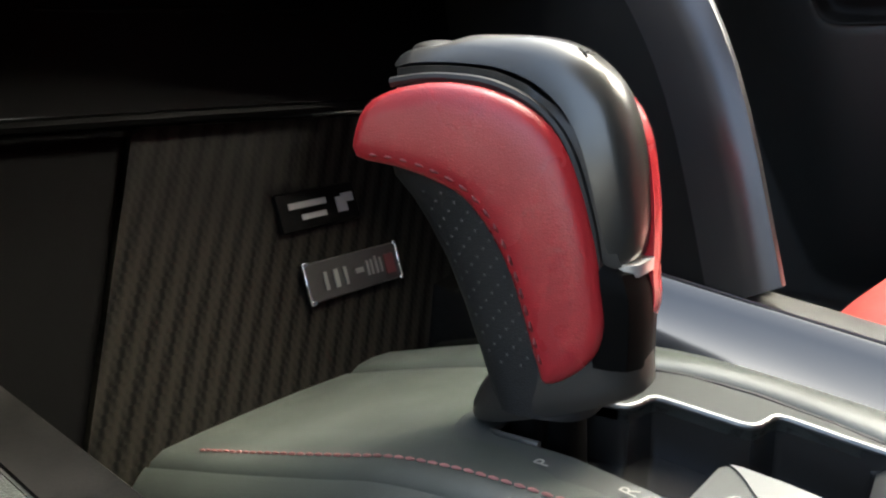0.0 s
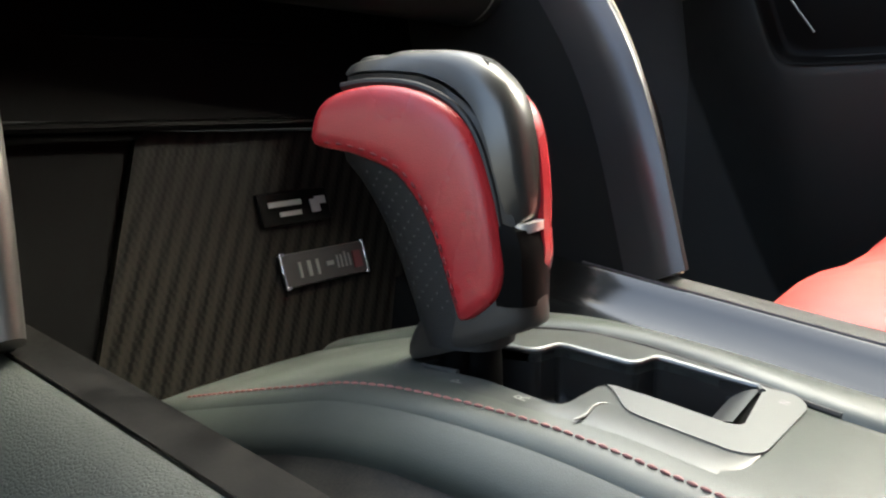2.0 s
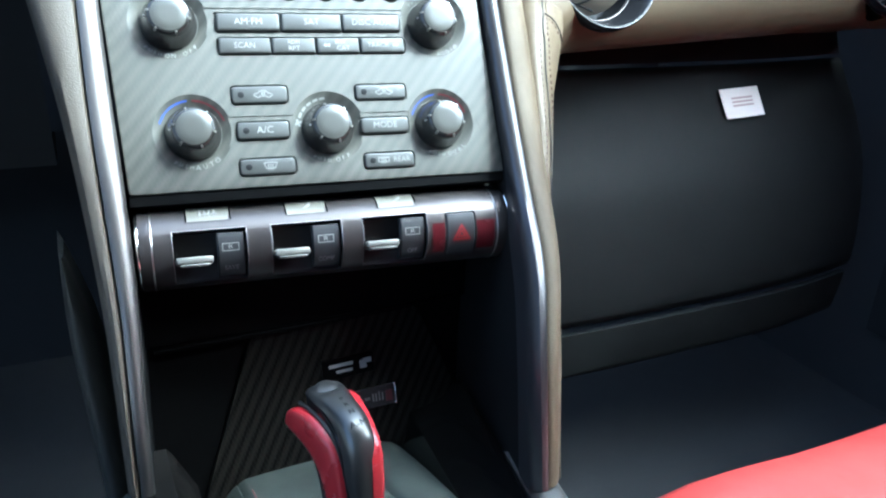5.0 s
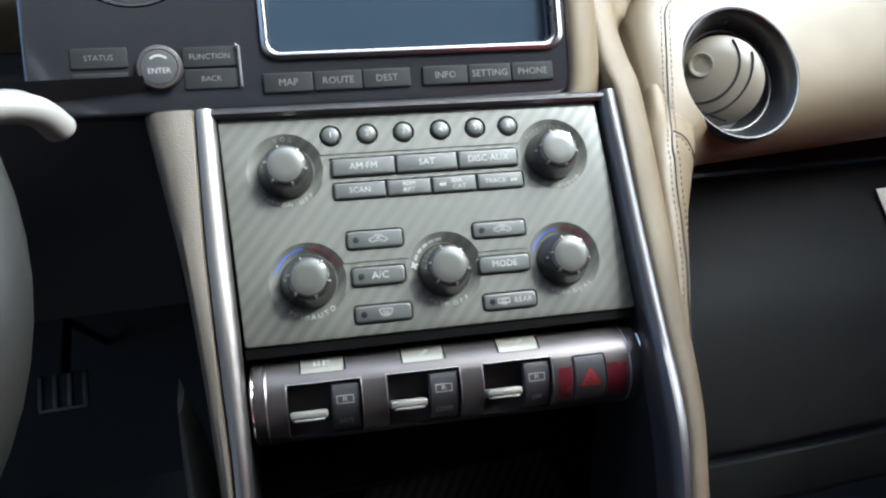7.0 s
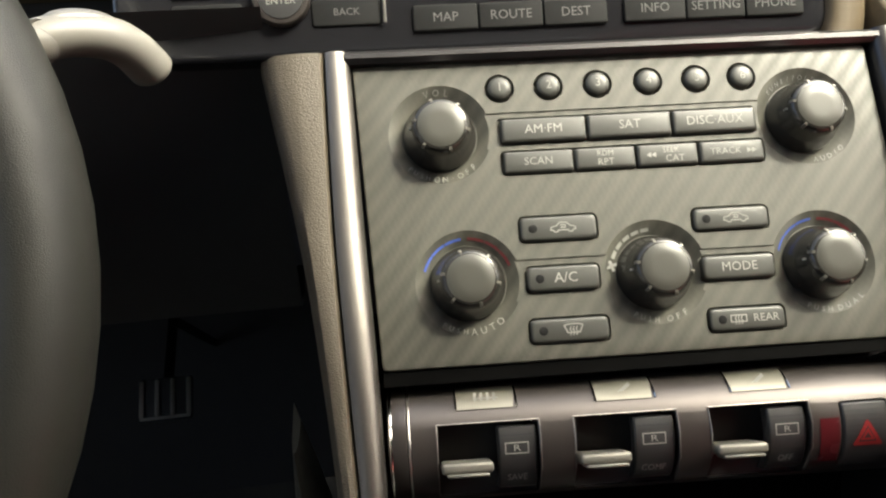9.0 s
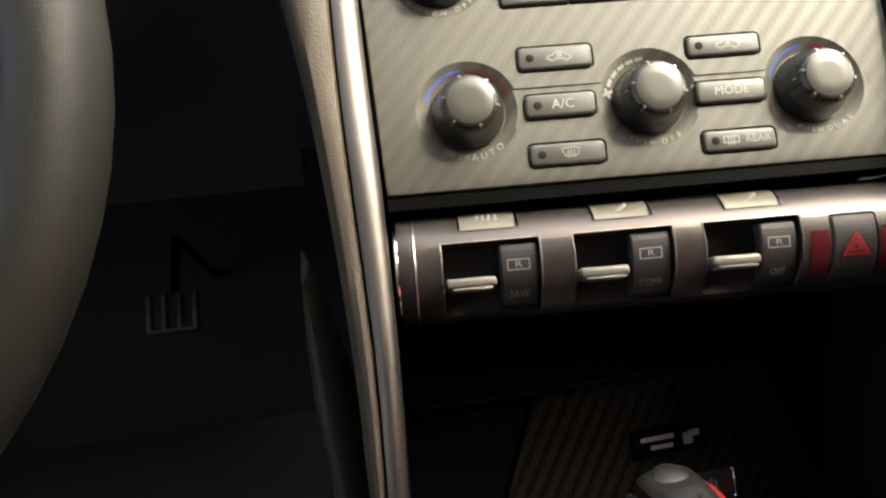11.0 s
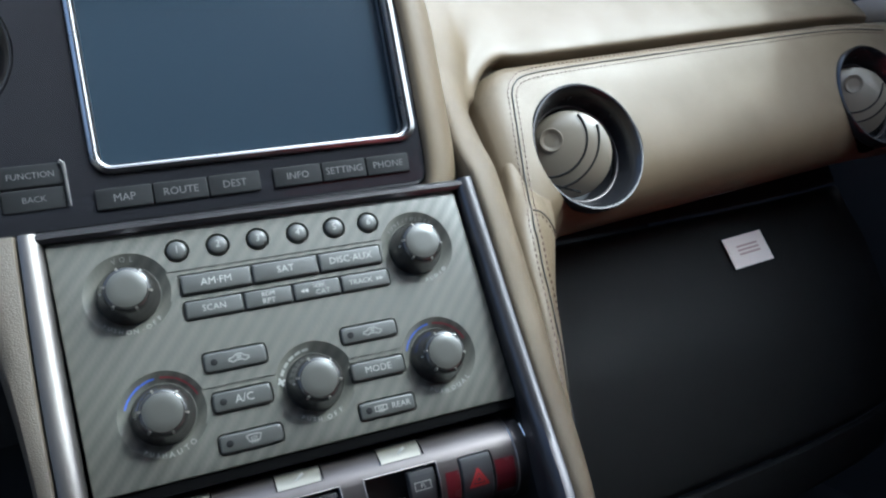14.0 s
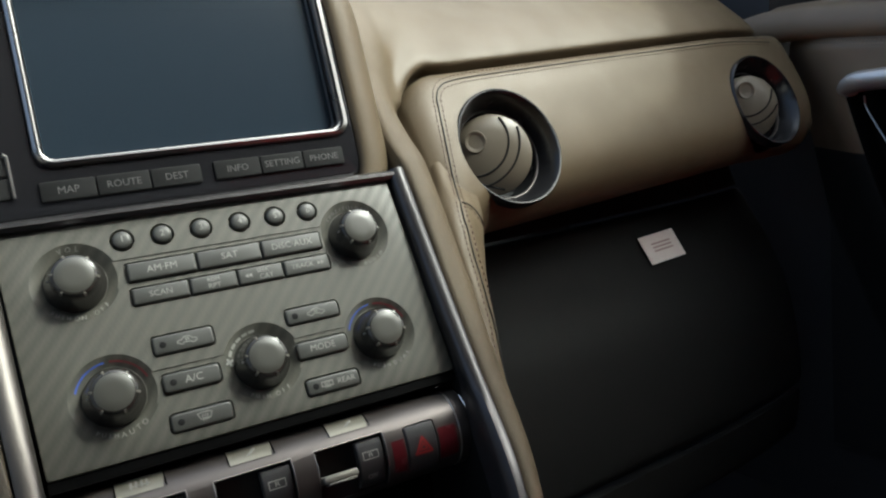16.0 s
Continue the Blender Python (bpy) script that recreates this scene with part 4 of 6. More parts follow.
def recess():
    # carbon back panel, leaning like the stack but steeper
    def wy(z):
        return -0.041 + (z - 0.343) * 0.308

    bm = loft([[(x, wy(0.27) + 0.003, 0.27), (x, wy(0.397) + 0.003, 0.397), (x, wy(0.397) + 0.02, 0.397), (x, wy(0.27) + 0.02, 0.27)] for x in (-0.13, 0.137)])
    tagged(part("wall_recess", bm, SHADE_BLACK, sharp=20), "plain black back wall of the console recess", "wall", kind="structure")
    inlay = thing("carbon_inlay", "dark carbon-weave panel at the back of the console recess", "panel")
    rim = [(-0.1035, 0.272), (0.124, 0.272), (0.0735, 0.394), (0.068, 0.3965), (-0.047, 0.3965), (-0.0525, 0.394)]
    part("panel", loft([[(x, wy(z) + d, z) for x, z in rim] for d in (0.006, 0.0)]), CARBON_SHADED, inlay, sharp=20)
    up = thing("storage_drawer", "plain black drawer front above the carbon panel", "drawer")
    part("front", loft([[(x, wy(0.401) - 0.004, 0.401), (x, wy(0.51) - 0.004, 0.51), (x, wy(0.51) + 0.02, 0.51), (x, wy(0.401) + 0.02, 0.401)] for x in (-0.13, 0.137)]), SHADE_BLACK, up)
    part("pull_lip", tube([(-0.115, wy(0.400) - 0.005, 0.398), (-0.02, wy(0.400) - 0.0065, 0.400), (0.10, wy(0.400) - 0.005, 0.402)], 0.0022, 8), SHADE_BLACK, up)
    part("finger_slot", tube([(x, wy(0.436) - 0.0042, 0.436 + 0.06 * x) for x in (-0.075, -0.04, 0.0, 0.03)], 0.0014, 8), SHADE_BLACK, up, "dark slot in the drawer front")
    # warning tag and metal badge
    lean = math.degrees(math.atan(0.308))
    tag = thing("warning_tag", "small black warning tag with two pale unreadable lines", "label", pose(0.014, wy(0.363) - 0.0012, 0.363, -lean, -2.0))
    part("plate", box(-0.019, 0.020, -0.0008, 0.001, -0.007, 0.008, 0.0004, 1), SHADE_BLACK, tag)
    for x0, x1, z0, z1 in ((-0.014, 0.004, 0.0015, 0.0038), (-0.009, 0.003, -0.0030, -0.0010), (0.009, 0.014, -0.003, 0.003), (0.012, 0.018, 0.0005, 0.004)):
        part("print_bar", box(x0, x1, -0.0013, -0.0007, z0, z1), PRINT_DIM, tag)
    badge = thing("emblem_badge", "dark metal badge with bright edge and a red mark", "badge", pose(0.024, wy(0.3375) - 0.0015, 0.3375, -lean, -1.0))
    part("plate", box(-0.025, 0.025, -0.001, 0.001, -0.0075, 0.0075, 0.0004, 1), BADGE_DARK, badge)
    for x in (-0.0250, 0.0238):
        part("edge", box(x, x + 0.0012, -0.0018, 0.001, -0.0078, 0.0078, 0.0003, 1), CHROME, badge, "bright end clip")
        for z in (-0.0082, 0.0064):
            part("edge_tip", box(x - (0.0008 if x > 0 else 0.0), x + (0.0012 if x > 0 else 0.0030), -0.0019, 0.001, z, z + 0.0018, 0.0004, 1), CHROME, badge, "bright end clip")
    for x0, x1, z0, z1 in ((-0.016, -0.0145, -0.004, 0.003), (-0.011, -0.009, -0.004, 0.003), (-0.006, -0.0045, -0.004, 0.003), (0.0, 0.0042, -0.001, 0.001), (0.0062, 0.0072, -0.003, 0.003), (0.0085, 0.0095, -0.003, 0.003), (0.011, 0.012, -0.003, 0.004), (0.0135, 0.0145, -0.003, 0.003)):
        part("print_bar", box(x0, x1, -0.0016, -0.0009, z0, z1), BADGE_PRINT, badge)
    part("red_mark", box(0.0165, 0.0215, -0.0016, -0.0009, -0.0045, 0.0035), DARK_RED_MARK, badge)


recess()
# ---- centre console, gate and shift lever ----
CREST = [(-0.75, 0.262), (-0.40, 0.303), (-0.30, 0.3155), (-0.25, 0.3215), (-0.22, 0.3252), (-0.18, 0.3285), (-0.15, 0.327), (-0.13, 0.3225), (-0.11, 0.3175), (-0.085, 0.3105), (-0.06, 0.303), (-0.03, 0.294)]


def crest(y):
    for (a, p), (b, q) in zip(CREST, CREST[1:]):
        if y <= b:
            return p + (q - p) * (y - a) / (b - a)
    return CREST[-1][1]


def spread(y, x):
    """The cover's driver-side edge swings out towards the front and in towards the back."""
    side = min(max((-0.02 - x) / 0.035, 0.0), 1.0)
    back = 0.0058 * step(-0.172, -0.218, y) * (1 - 0.6 * step(-0.057, -0.072, x))
    return (back - 0.0105 * step(-0.19, -0.09, y)) * side


def groove_x(y):
    """The seam between the gate plate and the leather roll beside it."""
    pts = [(-0.30, 0.0150), (-0.254, 0.0172), (-0.240, 0.0195), (-0.220, 0.0222), (-0.200, 0.0238), (-0.182, 0.0222), (-0.168, 0.0195), (-0.155, 0.0150), (-0.13, 0.010)]
    return float(np.interp(y, [p[0] for p in pts], [p[1] for p in pts]))


def rail_z(y):
    return 0.333 + 0.11 * (y + 0.2)


def console():
    root = thing("centre_console", "grey leather centre console with red stitching", "console")
    xs = [(-0.0700, -0.034), (-0.0716, -0.0190), (-0.0722, -0.0150), (-0.0718, -0.0126), (-0.0702, -0.0096), (-0.066, -0.0055), (-0.0632, -0.0035), (-0.0622, -0.0044), (-0.0612, -0.0026), (-0.0565, -0.0004), (-0.045, 0.0003), (-0.03, 0.0008), (-0.012, 0.001), (0.01, 0.0006),
          (0.0200, 0.0), (0.0226, -0.0006), (0.0236, -0.0034), (0.0246, 0.0002), (0.0270, 0.0022), (0.0310, 0.0030), (0.036, 0.0024), (0.042, 0.0), (0.0485, -0.0052), (0.055, -0.016), (0.062, -0.045)]
    ys = [p[0] for p in smooth_path([(y, 0, z) for y, z in CREST], 4)]
    zs = [p[2] for p in smooth_path([(y, 0, z) for y, z in CREST], 4)]
    sec = [[(x + spread(y, x) + (groove_x(y) - 0.0236) * max(0.0, 1 - abs(x - 0.0236) / 0.014), y, z + d) for x, d in xs] + [(0.055, y, z - 0.06), (-0.068, y, z - 0.06)] for y, z in zip(ys, zs)]
    # opening under the gate
    hole = loft([[(x, y, z) for x, y in GATE_HOLE] for z in (0.15, 0.36)])
    part_of("leather_cover", cut(loft(sec), [hole]), LEATHER_CONSOLE, root, "grey-green smooth leather cover", 50)
    line = [(-0.0562 + spread(y, -0.0562), y, z - 0.0001) for y, z in zip(ys, zs) if -0.42 < y < -0.07]
    part("stitching", stitches(line, 0.0024, 0.0007, 0.00045, (0, 0, 0.0001)), THREAD_CONSOLE, root, "red stitching")
    # black tube laid in the groove stands for the gap's shade
    gap = [(groove_x(y) - 0.0002, y, z + 0.0004) for y, z in zip(ys, zs) if -0.262 < y < -0.14]
    part("gate_gap_shade", tube(gap, 0.0009, 6), RUBBER, root, "dark strip for the shade in the gap beside the gate plate")
    part("front_face", box(-0.085, 0.052, -0.034, -0.028, 0.2, 0.294), BLACK_PLASTIC, root)


# outline of the shift gate, (x, y)
GATE = [(-0.0405, -0.158), (-0.0105, -0.158), (-0.0105, -0.1775), (-0.0085, -0.1795), (-0.0010, -0.1805), (0.0008, -0.1825), (0.0022, -0.2040), (0.0040, -0.2062), (0.0120, -0.2072), (0.0140, -0.2092),
        (0.0142, -0.2285), (0.0120, -0.2315), (-0.0145, -0.2355), (-0.0168, -0.2330), (-0.0178, -0.2090), (-0.0200, -0.2062), (-0.0380, -0.2062), (-0.0405, -0.2035)]
GATE = [(p.x, p.y) for a, b, c in zip(GATE[-1:] + GATE[:-1], GATE, GATE[1:] + GATE[:1]) for p in [Vector(b).lerp(Vector(q), min(0.35, 0.0012 / max((Vector(q) - Vector(b)).length, 1e-6))) for q in (a, c)]]
# the plate's opening runs further back, over a ramp
OPENING = [(x + (0.0018 if x > 0.005 and y < -0.2275 else 0.0), y - (0.0085 if y < -0.2275 else 0.0)) for x, y in GATE]
GATE_HOLE = [(-0.0425, -0.156), (0.0165, -0.156), (0.0178, -0.2475), (-0.0425, -0.2475)]


def plate_z(y):
    return crest(y) + 0.0012


def shift_gate():
    root = thing("shift_gate", "satin metal gear gate plate with a stepped slot and letters", "gear gate")

    def strip(rows, lift, thick):
        """A thin plate that follows the console's crest: rows of y, x from, x to."""
        return loft([[(x0, y, plate_z(y) + lift), (x1, y, plate_z(y) + lift), (x1, y, plate_z(y) + lift - thick), (x0, y, plate_z(y) + lift - thick)] for y, x0, x1 in rows])

    def hole():
        return loft([[(x, y, z) for x, y in OPENING] for z in (0.25, 0.36)])

    def round_rows(y0, y1, left, right, r0, r1, n=30):
        """Rows of y, x from, x to, with corners of radius r0 behind and r1 in front."""
        rows = []
        for i in range(n + 1):
            f = i / n
            y = y0 + (y1 - y0) * (0.5 - 0.5 * math.cos(math.pi * f))
            cut_in = 0.0
            for edge, r in ((y - y0, r0), (y1 - y, r1)):
                if edge < r:
                    cut_in = max(cut_in, r - math.sqrt(max(r * r - (r - edge) ** 2, 0.0)))
            rows.append((y, left(y) + cut_in, right(y) - cut_in))
        return rows

    # the plate's driver-side edge sinks into the leather
    rows = round_rows(-0.2522, -0.1445, lambda y: -0.0530 + 0.0060 * step(-0.190, -0.225, y), lambda y: groove_x(y) - 0.0012, 0.010, 0.014)
    base = loft([[(x0, y, plate_z(y) - 0.0020), (x0 + 0.004, y, plate_z(y) - 0.0011), (x0 + 0.009, y, plate_z(y) - 0.0002), (x0 + 0.014, y, plate_z(y)), (x1, y, plate_z(y)), (x1, y, plate_z(y) - 0.003), (x0, y, plate_z(y) - 0.004)] for y, x0, x1 in rows])
    part_of("base_plate", cut(base, [hole()]), plastic("grey_gate_finish", (0.045, 0.049, 0.046), 0.36, strength=0.05), root, "grey satin base plate", 30)

    def left_edge(y):
        f = min(max((y + 0.222) / 0.0152, 0.0), 1.0)
        return -0.0312 + 0.0125 * f * f * (3 - 2 * f)

    rows = round_rows(-0.2528, -0.2068, left_edge, lambda y: 0.0185 - 0.28 * abs(y + 0.2475), 0.008, 0.0010)
    part_of("surround", cut(strip(rows, 0.0005, 0.0004), [hole()]), SATIN_STEEL, root, "bright satin metal surround", 30)
    # slot walls and floor
    rows = []
    for k, d in ((1.0, 0.0002), (0.75, -0.0018), (0.4, -0.0038), (0.0, -0.0050), (0.0, -0.016)):
        rows.append([(a + (c - a) * k, b + (e - b) * k, plate_z(b + (e - b) * k) + d) for (a, b), (c, e) in zip(GATE, OPENING)])
    bm = loft(rows, caps=False)
    bm.faces.new([bm.verts.new((x, y, plate_z(y) - 0.0158)) for x, y in GATE])
    part("slot_well", bm, plastic("satin_black_slot", (0.016, 0.016, 0.016), 0.2, strength=0.03), root, "gloss black slot walls")
    part("slot_edge", tube([(x, y, plate_z(y) + 0.0004) for x, y in OPENING if x > -0.012 and (y > -0.2275 or x > 0.0125)], 0.0010, 8), SATIN_STEEL, root, "polished slot edge")
    part("slot_edge", tube([(x, y, plate_z(y) + 0.0003) for x, y in ((-0.0403, -0.1720), (-0.0405, -0.1605), (-0.0398, -0.1585), (-0.0320, -0.1581), (-0.0110, -0.1581))], 0.0008, 8), SATIN_STEEL, root, "polished slot edge")
    lip = smooth_path([(-0.0455, -0.2124, 0), (-0.0408, -0.2132, 0), (-0.0345, -0.2120, 0), (-0.0305, -0.2128, 0), (-0.0285, -0.2165, 0), (-0.0290, -0.2330, 0)], 5)
    part("step_edge", tube([(q.x, q.y, plate_z(q.y) - 0.0001) for q in lip], lambda k: 0.00012 + 0.0005 * math.sin(math.pi * min(k * 1.4, 1.0)) ** 0.7, 8), SATIN_STEEL, root, "bright step in the plate")
    ramp = [[(x0 + (x1 - x0) * k / 6, -0.2312 - 0.0004 * (6 - k) - 0.0078 * f, plate_z(-0.2312 - 0.0078 * f) - 0.0048 * (1 - f) ** 1.6 + 0.0003) for k in range(7)] for f, x0, x1 in ((0.0, -0.0150, 0.0128), (0.25, -0.0152, 0.0134), (0.5, -0.0154, 0.0138), (0.75, -0.0154, 0.0140), (1.0, -0.0152, 0.0142))]
    part("ramp", loft(ramp, ring=False), SATIN_STEEL, root, "smooth satin ramp behind the slot")
    for s, x, y in (("P", -0.0472, -0.1775), ("R", -0.0442, -0.1965), ("N", 0.0085, -0.2475)):
        bm = text(s, 0.0040 if s == "N" else 0.0055, (0, 0, 0), 0)
        for v in bm.verts:
            px, pz = v.co.x, v.co.z
            v.co = (x + px, y + pz, plate_z(y + pz) + (0.0003 if s != "N" else 0.0010))
        part("letter", bm, PRINT_DIM if s == "N" else PRINT_WHITE, root)
    part("gaiter", loft([[(-0.0225 + r * math.cos(a), -0.1665 + r * 0.9 * math.sin(a), z) for a in [2 * math.pi * i / 20 for i in range(20)]] for r, z in ((0.009, 0.300), (0.008, 0.315), (0.007, 0.334))]), SHADE_BLACK, root, "black rubber gaiter")


shift_gate()
console()

KNOB_AT = pose(-0.0265, -0.184, 0.0, 0, 0, 9.0)


def shift_lever():
    """Local axes: y ahead along the lever's own heading, x across, z up; the head flares towards the front."""
    root = thing("shift_lever", "gear lever with red leather sides, dark metal top and black grip", "gear lever", KNOB_AT)
    pad = [(57.6, 393.8), (57.4, 400.0), (54.6, 405.6), (49.0, 408.8), (42.0, 410.2), (35.0, 410.4), (26.5, 408.9), (17.6, 405.0), (11.2, 398.8), (7.0, 390.2), (3.4, 378.2), (1.2, 366.8), (0.2, 359.4), (2.0, 352.8), (6.8, 347.6), (12.6, 344.9),
           (14.6, 349.3), (17.4, 358.2), (21.0, 369.2), (25.8, 378.4), (31.8, 385.4), (38.6, 388.8), (47.6, 391.7)]
    loop = [(p.x, p.y) for p in smooth_path([(a, b, 0) for a, b in pad], 3, closed=True)]
    # middle line of the pad, to shrink its outline towards
    mids = smooth_path([(53, 400, 0), (37, 400, 0), (22.6, 393, 0), (13.6, 380, 0), (8.6, 366, 0), (6.6, 354, 0)], 6)

    def shrink(a, b, k):
        m = min(mids, key=lambda q: (q.x - a) ** 2 + (q.y - b) ** 2)
        return m.x + (a - m.x) * k, m.y + (b - m.y) * k

    def tuck(side, a):
        """The passenger-side pad lies closer to the shell at the back."""
        return step(44, 14, a) if side > 0 else 0.0

    for side in (-1, 1):
        rows = []
        for k, out in ((0.97, 5.0), (1.0, 7.4), (1.0, 9.6), (0.96, 11.2), (0.86, 12.2), (0.66, 12.9), (0.40, 13.2), (0.12, 13.3)):
            rows.append([(side * (out - 4.8 * tuck(side, a) + 0.15 * a) * MM, (a - (7.5 + 0.16 * max(0.0, b - 365)) * tuck(side, a)) * MM, (b + 4.0 * tuck(side, a)) * MM) for a, b in (shrink(p, q, k) for p, q in loop)])
        p = part("red_side_pad", loft(rows), RED_LEATHER, root, "stitched red leather", 60)
        low = [(53.5, 394.6), (45.0, 393.6), (37.2, 391.2), (30.2, 387.6), (24.2, 381.0), (19.6, 371.6), (16.0, 360.4), (13.2, 351.0), (12.2, 347.6)]
        curve = smooth_path([(side * (12.35 + 0.15 * a) * MM, a * MM, b * MM) for a, b in low], 6)
        part("stitching", stitches(curve, 0.0024, 0.0014, 0.00045, (side * 0.0004, 0, 0)), THREAD_PAD, p, "red stitching")
    # black grip, wide at the head, running down to the collar
    grip = []
    for fy, ry, z, hw in ((27, 4, 336, 10.4), (30.0, 2, 343, 10.2), (32.8, 0.5, 350, 9.8), (36.4, -0.5, 359, 9.4), (41.5, -1, 370, 9.2), (46.4, -0.5, 378, 9.2), (50.8, 1.0, 384, 9.2), (55.6, 3.5, 389, 9.4), (56.8, 6, 394, 9.2), (55.6, 9.0, 400, 8.6), (51.4, 13.0, 406, 7.4), (45.4, 18.0, 409.5, 6.0)):
        c, h = (fy + ry) / 2, (fy - ry) / 2
        row = []
        for a in [2 * math.pi * i / 28 for i in range(28)]:
            y = c + h * math.copysign(abs(math.sin(a)) ** 0.75, math.sin(a))
            row.append(((hw + 0.13 * max(y, 0)) * MM * math.copysign(abs(math.cos(a)) ** 0.6, math.cos(a)), y * MM, z * MM))
        grip.append(row)
    grip_ob = part("grip", loft(grip), BLACK_LEATHER, root, "black perforated leather grip", 60)
    dg = bpy.context.evaluated_depsgraph_get()
    dg.update()
    bm = bmesh.new()
    for i in range(10):
        for j in range(6):
            z = (348 + i * 4.0 + (j % 2) * 2.0) * MM
            y = (14 + (z / MM - 348) * 0.46 + j * 2.4) * MM
            hit, place, normal, _ = grip_ob.ray_cast(Vector((-0.04, y, z)), Vector((1, 0, 0)))
            if hit and normal.x < -0.55:
                p = place
                add_box(bm, p.x - 0.00015, p.x + 0.0004, p.y - 0.00026, p.y + 0.00026, p.z - 0.00026, p.z + 0.00026)
    tagged(part("perforation", bm, PERFORATION, root, sharp=0), kind="stuff")
    # metal top shell: profile along the crest, rounded across
    crestline = [(54.6, 415.2, 9.0), (53.4, 417.6, 9.4), (50.0, 419.8, 9.8), (44.0, 421.2, 9.8), (37.0, 421.2, 9.2), (29.0, 420.7, 8.7), (20.5, 420.2, 8.6), (13.0, 418.5, 8.8), (7.0, 415.2, 9.2), (2.0, 410.2, 9.6), (-1.2, 404.0, 9.8), (-3.6, 396.0, 9.6), (-4.8, 386.0, 9.0), (-5.2, 379.0, 8.2), (-4.4, 374.0, 7.0)]
    inner = [(52.8, 413.8), (51.0, 413.8), (47.6, 414.2), (41.0, 414.2), (34.0, 413.8), (27.0, 412.8), (20.0, 410.2), (14.6, 406.4), (10.6, 402.0), (7.8, 396.8), (5.8, 391.0), (4.4, 385.6), (3.0, 380.0), (1.6, 375.4), (0.2, 371.5)]
    rows = []
    for (a, b, w), (c, d) in zip(crestline, inner):
        o, i_ = Vector((a, b)), Vector((c, d))
        row = []
        for k in range(19):
            s = -1 + 2 * k / 18
            drop = 1 - math.sqrt(max(1 - abs(s) ** 2.8, 0))
            dish = 0.40 * (1 - abs(s) ** 2) * math.exp(-(((a - 46) / 6.5) ** 2))
            q = o.lerp(i_, min(drop * 0.9 + dish, 0.97))
            slim = 1.0 - (0.14 * step(16, 2, a) if s > 0 else 0.0)
            row.append((1.1 * w * s * slim * MM, q.x * MM, q.y * MM))
        row += [(w * 0.6 * MM, i_.x * MM, i_.y * MM), (-w * 0.6 * MM, i_.x * MM, i_.y * MM)]
        rows.append(row)
    dense = []
    for i in range(len(rows[0])):
        dense.append(smooth_path([r[i] for r in rows], 3))
    shell = part("top_shell", loft([list(r) for r in zip(*dense)]), KNOB_METAL, root, "dark satin metal top with a thumb dish", 75)
    button = bmesh.new()
    bmesh.ops.create_uvsphere(button, u_segments=28, v_segments=14, radius=1.0)
    bmesh.ops.transform(button, matrix=Matrix.Translation((0, 45.5 * MM, 417.6 * MM)) @ pose(0, 0, 0, 4) @ Matrix.Diagonal((7.4 * MM, 7.8 * MM, 2.5 * MM, 1)), verts=button.verts)
    part("thumb_button", button, KNOB_METAL, shell, "oval satin thumb button", 80)
    # black body between the shell and the pads
    rows = []
    for i, ((a, b), hw) in enumerate(zip(inner, (8.6, 8.8, 9.0, 9.2, 9.2, 9.2, 9.2, 9.0, 9.0, 8.8, 8.6, 8.6, 8.4, 8.4, 8.0))):
        m = min(mids, key=lambda q: (q.x - a) ** 2 + (q.y - b) ** 2)
        top = 0.05 - 0.30 * step(6, 10, i)
        rows.append([(x * MM, (a + (m.x - a) * k) * MM, (b + (m.y - b) * k) * MM) for x, k in ((-hw - 0.8, 0.8), (-hw - 0.8, 0.0), (-hw + 0.2, top), (hw - 3.4, top), (hw - 2.4, 0.0), (hw - 2.4, 0.8))])
    part("core", loft(rows), LEVER_BLACK, root, "black body between metal and leather", 60)
    for side in (-1, 1):
        rim = [(side * (8.9 - (2.2 if side > 0 else 0.0) + 0.11 * a) * MM, a * MM, b * MM) for a, b in ((51, 410.4), (43, 411.4), (35, 411.2), (27, 410.0), (19, 406.6), (13, 401.6), (9, 395), (6.2, 387), (4, 379), (2.4, 370), (1.2, 362))]
        part("rim", tube(smooth_path(rim, 3), 0.0012, 8), LEVER_BLACK, root, "black rim between metal and leather")
    part("spine", loft([[(x * MM, y * MM, z * MM) for x, y in ((-10.4, y1), (8.0, y1), (8.2, y0 + 6), (7.4, y0 + 2.4), (5.0, y0 + 0.4), (0, y0), (-6.0, y0 + 0.4), (-9.4, y0 + 2.4), (-10.6, y0 + 6))] for z, y0, y1 in ((350, -7.0, 20), (360, -7.0, 20), (366, -6.6, 20), (371, -5.0, 20), (373, 0, 20), (385, 2, 20), (400, 7, 20))]), SHADE_BLACK, root, "black spine under the ledge")
    part("release_ledge", loft([[(x * MM, y * MM, (371.4 + 0.10 * (x + 8)) * MM + h) for x, y in ((-7.6, 3.0), (6.2, 3.0), (6.4, -2.4), (5.4, -5.0), (0, -6.6), (-6.0, -5.2), (-7.6, -2.6))] for h in (-0.0014, 0.0006, 0.0012)]), LEDGE_METAL, root, "bright polished ledge", 50)
    col = []
    for cy, ly, hw, zf, zr in ((14.0, 21.5, 11.8, 328.4, 344.0), (14.0, 22.4, 12.4, 330.0, 345.2), (14.0, 22.2, 12.4, 333.0, 348.2), (13.6, 21.0, 12.0, 336.8, 354.0), (13.0, 19.6, 11.6, 339.8, 363.6)):
        ring = []
        for i in range(36):
            a = 2 * math.pi * i / 36
            y = cy + ly * math.sin(a) * 0.97
            t = (y - (cy - ly)) / (2 * ly)
            ring.append((hw * math.copysign(abs(math.cos(a)) ** 0.7, math.cos(a)) * MM, y * MM, (zr + (zf - zr) * t) * MM))
        col.append(ring)
